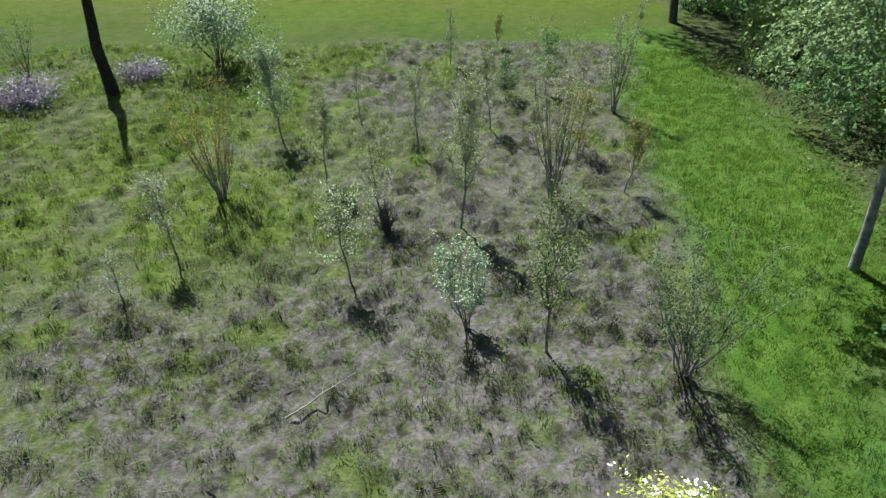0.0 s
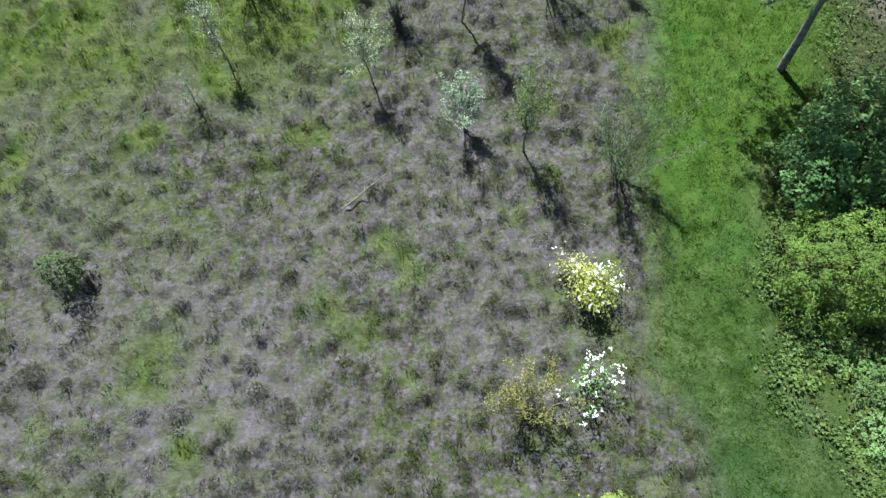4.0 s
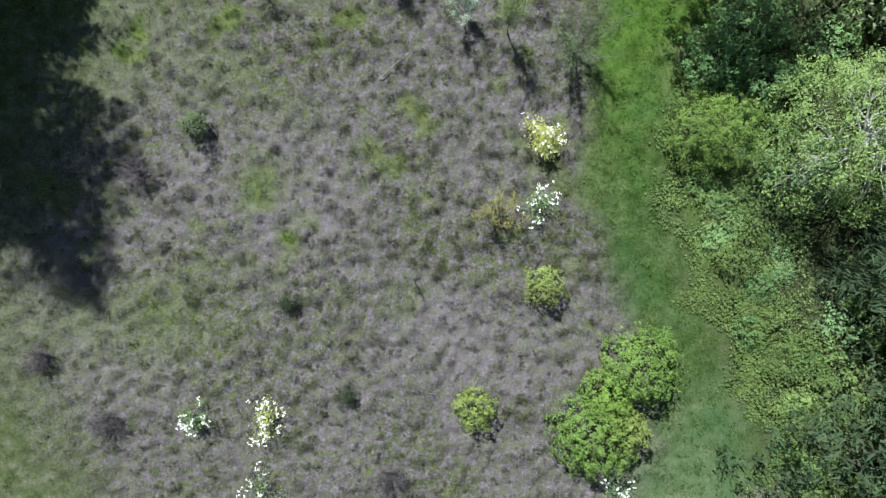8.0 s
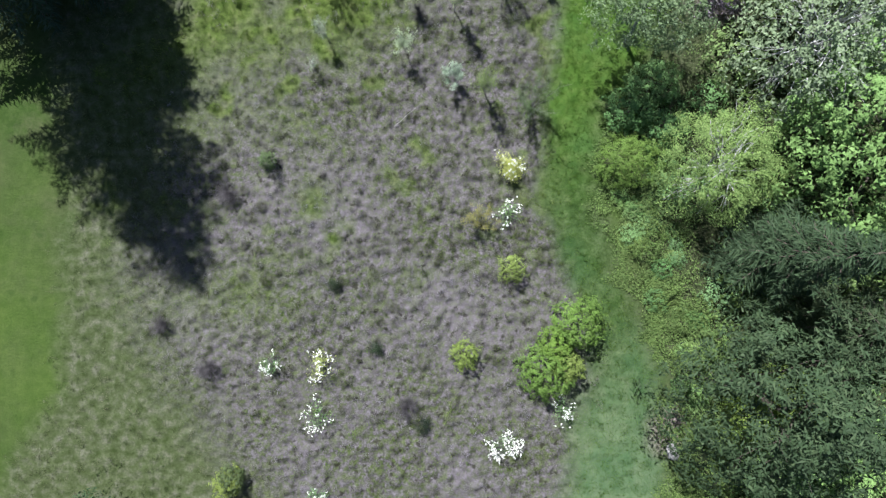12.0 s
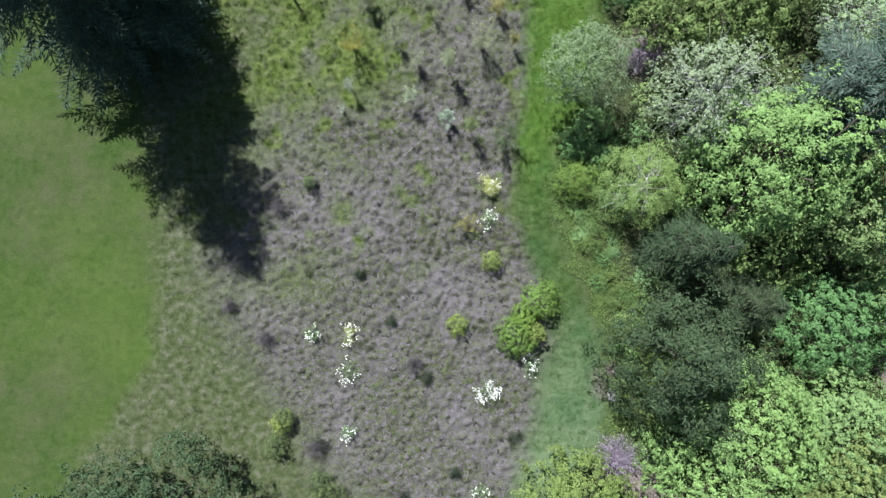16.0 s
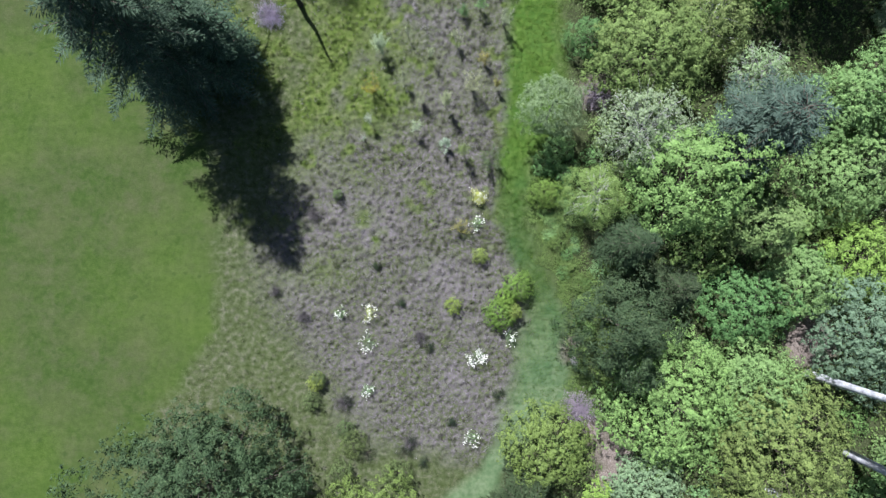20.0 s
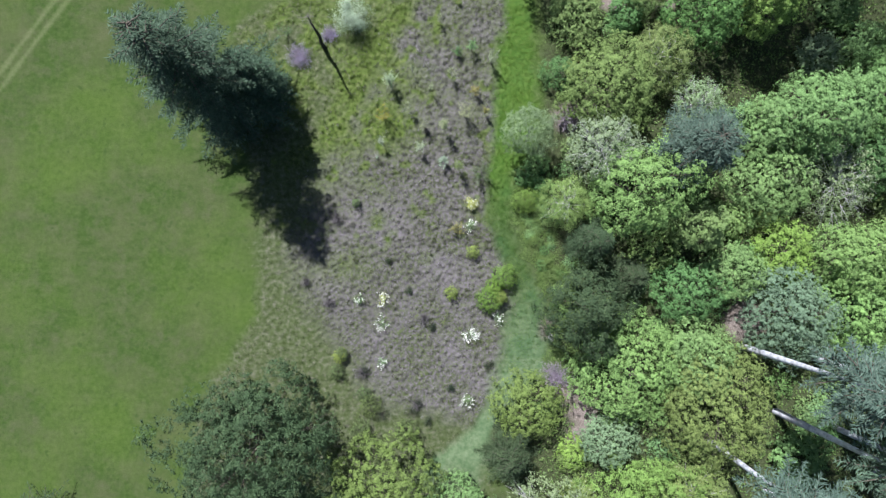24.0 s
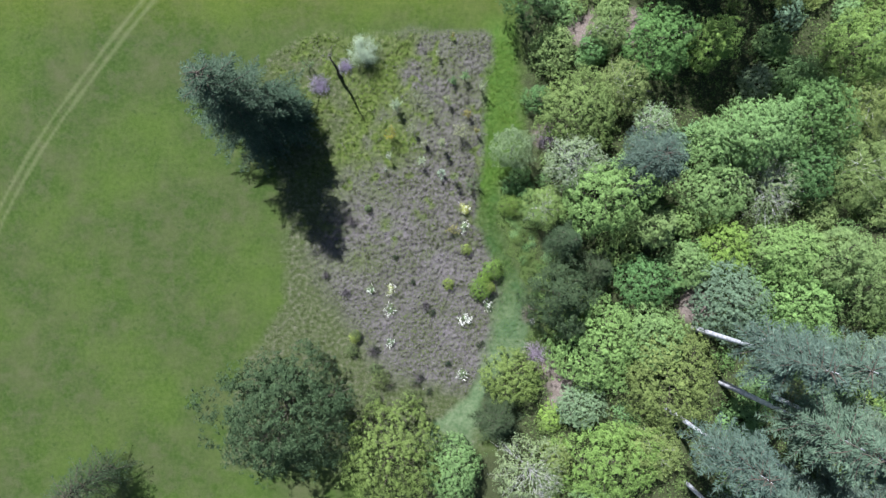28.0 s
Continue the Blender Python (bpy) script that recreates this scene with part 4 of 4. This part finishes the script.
n = 170000
ey = rng.uniform(-16, 30, n)
ex = path_east(ey) - 0.2 + rng.beta(1.3, 1.4, n) * 4.4
ex = ex + fuzz(ex, ey, 1.6, 54) * 0.7 + rng.normal(size=n) * 0.25
ez = np.clip(0.30 + fuzz(ex, ey, 2.6, 52) * 0.6, 0.03, 1.1) * rng.random(n) * np.clip((ex - path_east(ey) + 0.9) / 2.5, 0.1, 1) + 0.04
keep = 0.45 * fuzz(ex, ey, 0.9, 53) + 0.8 * fuzz(ex, ey, 3.4, 55) + rng.normal(size=n) * 0.45 > -0.30
keep &= (ey < 9.0) | (rng.random(n) < 0.08)
ex, ey, ez = ex[keep], ey[keep], ez[keep]
tagged(new("bramble_bank", mesh_of("bramble_bank", leaf_tris(rng, np.stack([ex, ey, ez], 1), 0.09, np.tile([0.0, 0.25, 1.0], (len(ex), 1)), 0.8, 0.9), 3, leaf("bramble"))), "low leafy green brambles edging the path", "brambles", kind="stuff")

# ---- young trees in the heath ----
YOUNG = [
    # kind, x, y, height, spread, stems, leaves, leaf size, single stem
    ("sapling", 0.68, 14.99, 4.2, 0.75, 9, 1500, 0.050, True),
    ("sapling", 3.42, 16.65, 4.4, 0.95, 22, 1500, 0.045, False),
    ("silver", -2.12, 12.67, 2.5, 0.75, 6, 520, 0.060, True),
    ("silver", -6.72, 13.44, 2.6, 0.75, 6, 330, 0.055, True),
    ("willow", -6.49, 16.50, 3.4, 0.85, 24, 1000, 0.050, False),
    ("olive", 2.50, 10.23, 3.8, 0.80, 10, 900, 0.055, True),
    ("silver", 0.76, 10.92, 2.2, 0.75, 12, 800, 0.060, False),
    ("bronze", 5.70, 16.97, 2.4, 0.55, 5, 520, 0.055, True),
    ("sapling", -1.58, 15.29, 2.7, 0.75, 7, 420, 0.050, True),
    ("sapling", -3.50, 17.39, 2.8, 0.55, 5, 450, 0.055, True),
    ("silver", -5.60, 20.60, 3.3, 1.05, 8, 1100, 0.080, True),
    ("sapling", -0.73, 19.75, 2.9, 0.45, 4, 230, 0.050, True),
    ("sapling", 1.84, 21.34, 2.9, 0.70, 6, 420, 0.060, True),
    ("sapling", 6.62, 22.98, 3.9, 0.65, 10, 700, 0.060, False),
    ("sapling", -2.94, 21.99, 2.2, 0.35, 3, 140, 0.055, True),
    ("sapling", 0.37, 27.96, 2.5, 0.45, 4, 200, 0.060, True),
    ("bronze", 2.64, 30.66, 1.4, 0.35, 3, 200, 0.060, True),
    ("scrub", 5.22, 9.40, 3.2, 1.2, 20, 1700, 0.050, False),
    ("silver", -7.39, 11.65, 1.7, 0.5, 4, 70, 0.05, True),
    ("bronze", 2.30, 2.6, 2.2, 0.9, 16, 700, 0.06, False),
    ("sapling", -1.2, 0.2, 1.6, 0.15, 2, 20, 0.04, True),
    ("dull", -18.2, 26.9, 2.9, 1.1, 16, 500, 0.055, False),
    ("bronze", 4.6, 19.3, 2.2, 0.7, 6, 500, 0.06, True),
    ("hazel", 4.2, 24.6, 2.6, 0.9, 6, 600, 0.07, True),
    ("dull", 2.6, 24.2, 1.7, 0.8, 5, 500, 0.07, True),
]
YOUNG_LABEL = {
    "sapling": "slender young tree with pale thin spring leaf",
    "silver": "young tree with small silvery grey-green leaves",
    "willow": "many-stemmed young willow with yellow-bronze tips",
    "hazel": "young tree in light green leaf on the heath",
    "bronze": "small young tree with bronze new leaves",
    "olive": "young tree with olive-bronze new leaf",
    "pale": "light green airy young tree on the heath",
    "scrub": "many-stemmed young tree in thin grey-green leaf",
    "dull": "small bushy young tree with dull green leaves",
}
for i, (kind, x, y, h, r, stems, leaves, size, single) in enumerate(YOUNG):
    sapling("young_tree", kind, x, y, h, r, 800 + i, YOUNG_LABEL[kind], stems, leaves, size, single=single)

# ---- shrubs of the heath ----
SHRUBS = [
    ("white", 3.8, 5.8, 1.0),
    ("white", 3.8, 3.2, .9),
    ("white", -9.8, -5.6, .7),
    ("white", -6.9, -5.7, .9),
    ("white", -6.9, -8.5, 1.0),
    ("white", 3.6, -10.0, 1.05),
    ("white", 7.0, -8.1, .9),
    ("white", -7.1, -13.3, .8),
    ("white", 3.2, -18.1, 1.0),
    ("lime", 1.4, -5.0, .8),
    ("olive", 4.1, 0.0, .8),
    ("dark", -6.2, -1.0, .5),
    ("dark", -3.8, -4.7, .5),
    ("bare", -2.0, -8.0, 1.0),
    ("dark", -0.9, -9.1, .6),
    ("bare", -16.3, -3.4, .8),
    ("bare", -13.5, -5.9, 1.0),
    ("dark", 5.9, -13.9, .8),
    ("dark", 1.2, -16.5, .6),
    ("bare", -3.1, -18.5, .9),
    ("green", -11.9, -12.2, .8),
    ("bare", -9.6, -14.6, 1.1),
    ("green", -8.6, -18.4, 1.4),
    ("green", -4.2, -21.6, 1.5),
    ("green", -10.0, 6.1, .5),
    ("bare", -12.4, 4.2, .9),
    ("hedge", 7.7, -3.1, 1.55),
    ("hedge", 5.9, -5.9, 1.6),
    ("hedgegold", 7.2, -5.5, 0.95),
    ("hedge", 6.6, -4.3, 1.1),
    ("lilac", -16.7, 24.0, 1.8),
    ("pink", 16.0, 15.9, 1.7),
    ("mauve", 13.9, -15.4, 2.3),
    ("lime", 10.6, 6.0, 1),
    ("bare", -1.4, 14.9, .5),
    ("lilac", -13.0, 26.6, 1.3),
    ("white2", -10.1, 28.2, 2.3),
    ("green", -9.8, -21.4, 1.3),
    ("green", -9.3, -17.0, 0.9),
    ("dark", -3.4, -19.6, 1.0),
    ("dark", -7.2, -19.6, 1.0),
    ("green", -12.6, -14.4, 0.9),
    ("dark", -1.6, -20.6, 0.8),
    ("dark", -2.9, -18.2, .8),
    ("dark", -9.2, -14.2, .7),
    ("olive", -12.2, -12.5, .8),
]
for i, (kind, x, y, r) in enumerate(SHRUBS):
    seed = 900 + i
    if kind == "white":
        dense = x > 3.4 and y < -9
        green, count, heads = ("primrose", 3000, 46) if i == 0 else ("primrose", 700, 60) if i == 3 else ("hazel", 500, 170) if dense else ("hazel", 480, int(36 * r) + 10)
        shrub("flowering_shrub", green, x, y, r, 0.8 + 0.6 * r, seed, "low shrub in white blossom on the dry heath", "flowering shrubs", count, 0.075, WHITE_PETALS, heads, 0.060)
    elif kind in ("lime", "olive", "green"):
        shrub("leafy_shrub", {"lime": "gold", "olive": "gold", "green": "scrub"}[kind], x, y, r, 1.0 + 0.8 * r, seed, "small bright green shrub in the dry grass", "leafy shrubs", 15, 0.085, dome=0.15 + 0.03 * r)
    elif kind == "dark":
        shrub("dark_shrub", "dark", x, y, r, 0.65 + 0.4 * r, seed, "small dark evergreen shrub in the dry grass", "dark shrubs", 800, 0.07)
    elif kind == "bare":
        bare_shrub("bare_shrub", x, y, r, 0.8 + 0.7 * r, seed, "bare grey twiggy shrub on the heath", "bare shrubs")
    elif kind in ("hedge", "hedgegold"):
        shrub("path_bush", "hedge" if kind == "hedge" else "gold", x, y, r, 1.6 + 0.7 * r, seed, "leafy bright green bush beside the path" if kind == "hedge" else "low golden-green bush beside the path", "bushes beside the path", 17, 0.09, category="bush", dome=0.18)
    elif kind in ("lilac", "pink", "mauve"):
        bare_shrub("heather_shrub", x, y, r, 0.6 + 0.3 * r, seed, "low mauve heather-like shrub with fine twigs", "heathers", TWIG_MAUVE, int(100 * r), int(420 * r), LILAC_PETALS if kind == "lilac" else PINK_PETALS)
    elif kind == "white2":
        shrub("silver_bush", "silver", x, y, r, 4.3, seed, "tall silvery bush in pale leaf at the meadow's edge", "", 6500, 0.12, category="bush")


# ---- single things ----
def dead_tree(x, y, h, seed):
    """A bare standing trunk with a swollen foot and fine pale twigs about its top."""
    rng = np.random.default_rng(seed)
    tree = thing("dead_tree", x, y, "dark standing dead trunk with fine pale twigs at its top", "dead tree")
    trunk = Tubes()
    line = curve((0, 0, -0.1), (0.1, 0.1, h), rng, 0.05, 11)
    trunk.run(line, [0.30, 0.24, 0.22, 0.20, 0.18, 0.16, 0.14, 0.12, 0.10, 0.07, 0.03], 9)
    part("trunk", trunk.mesh("trunk", BARK_DEAD), tree)
    for i in range(16):
        k, a, twig = rng.integers(7, 11), rng.random() * 6.283, Tubes()
        tip = line[k] + np.array([math.cos(a), math.sin(a), rng.uniform(-0.1, 0.7)]) * rng.uniform(0.5, 1.3)
        path = curve(line[k], tip, rng, 0.08, 4)
        twig.run(path, [0.026, 0.018, 0.012, 0.006], 4)
        for _ in range(3):
            twig.run([path[2], path[2] + rng.normal(size=3) * 0.28], [0.010, 0.005], 3)
        part("twig", twig.mesh("twig", TWIG), tree)


dead_tree(-13.7, 25.2, 10.0, 61)


def boulder(x, y, r, seed):
    rng = np.random.default_rng(seed)
    bm = bmesh.new()
    bmesh.ops.create_icosphere(bm, subdivisions=3, radius=r)
    for v in bm.verts:
        v.co *= 1 + 0.25 * noise.noise(v.co * 2.2 / r + Vector((seed, 0, 0)))
        v.co.z *= 0.40
        v.co.x *= 0.7
    me = bpy.data.meshes.new("boulder")
    bm.to_mesh(me)
    bm.free()
    me.materials.append(bark_material("pale_stone", (0.12, 0.115, 0.11), (0.26, 0.25, 0.235), 4.0))
    ob = new("boulder", me)
    ob.matrix_basis = pose(x, y, r * 0.12, 0, 0, 20)
    tagged(ob, "pale flat boulder at the path's edge", "boulder")


boulder(13.5, -10.6, 0.50, 65)


def fallen_branch(a, b, seed):
    rng = np.random.default_rng(seed)
    ob = thing("fallen_branch", a[0], a[1], "thin pale dead branch lying in the grass", "branch")
    d = np.array([b[0] - a[0], b[1] - a[1], 0])
    wood = Tubes()
    line = curve((0, 0, 0.22), d + np.array([0, 0, 0.36]), rng, 0.018, 7)
    wood.run(line, np.linspace(0.022, 0.009, 7), 6)
    for i in range(5):
        k = rng.integers(3, 7)
        wood.run([line[k], line[k] + np.array([rng.normal() * 0.10, rng.normal() * 0.10, 0.05])], [0.006, 0.003], 4)
    part("stick", wood.mesh("stick", BARK_GREY), ob)


fallen_branch((-2.76, 8.2), (-1.52, 9.26), 66)
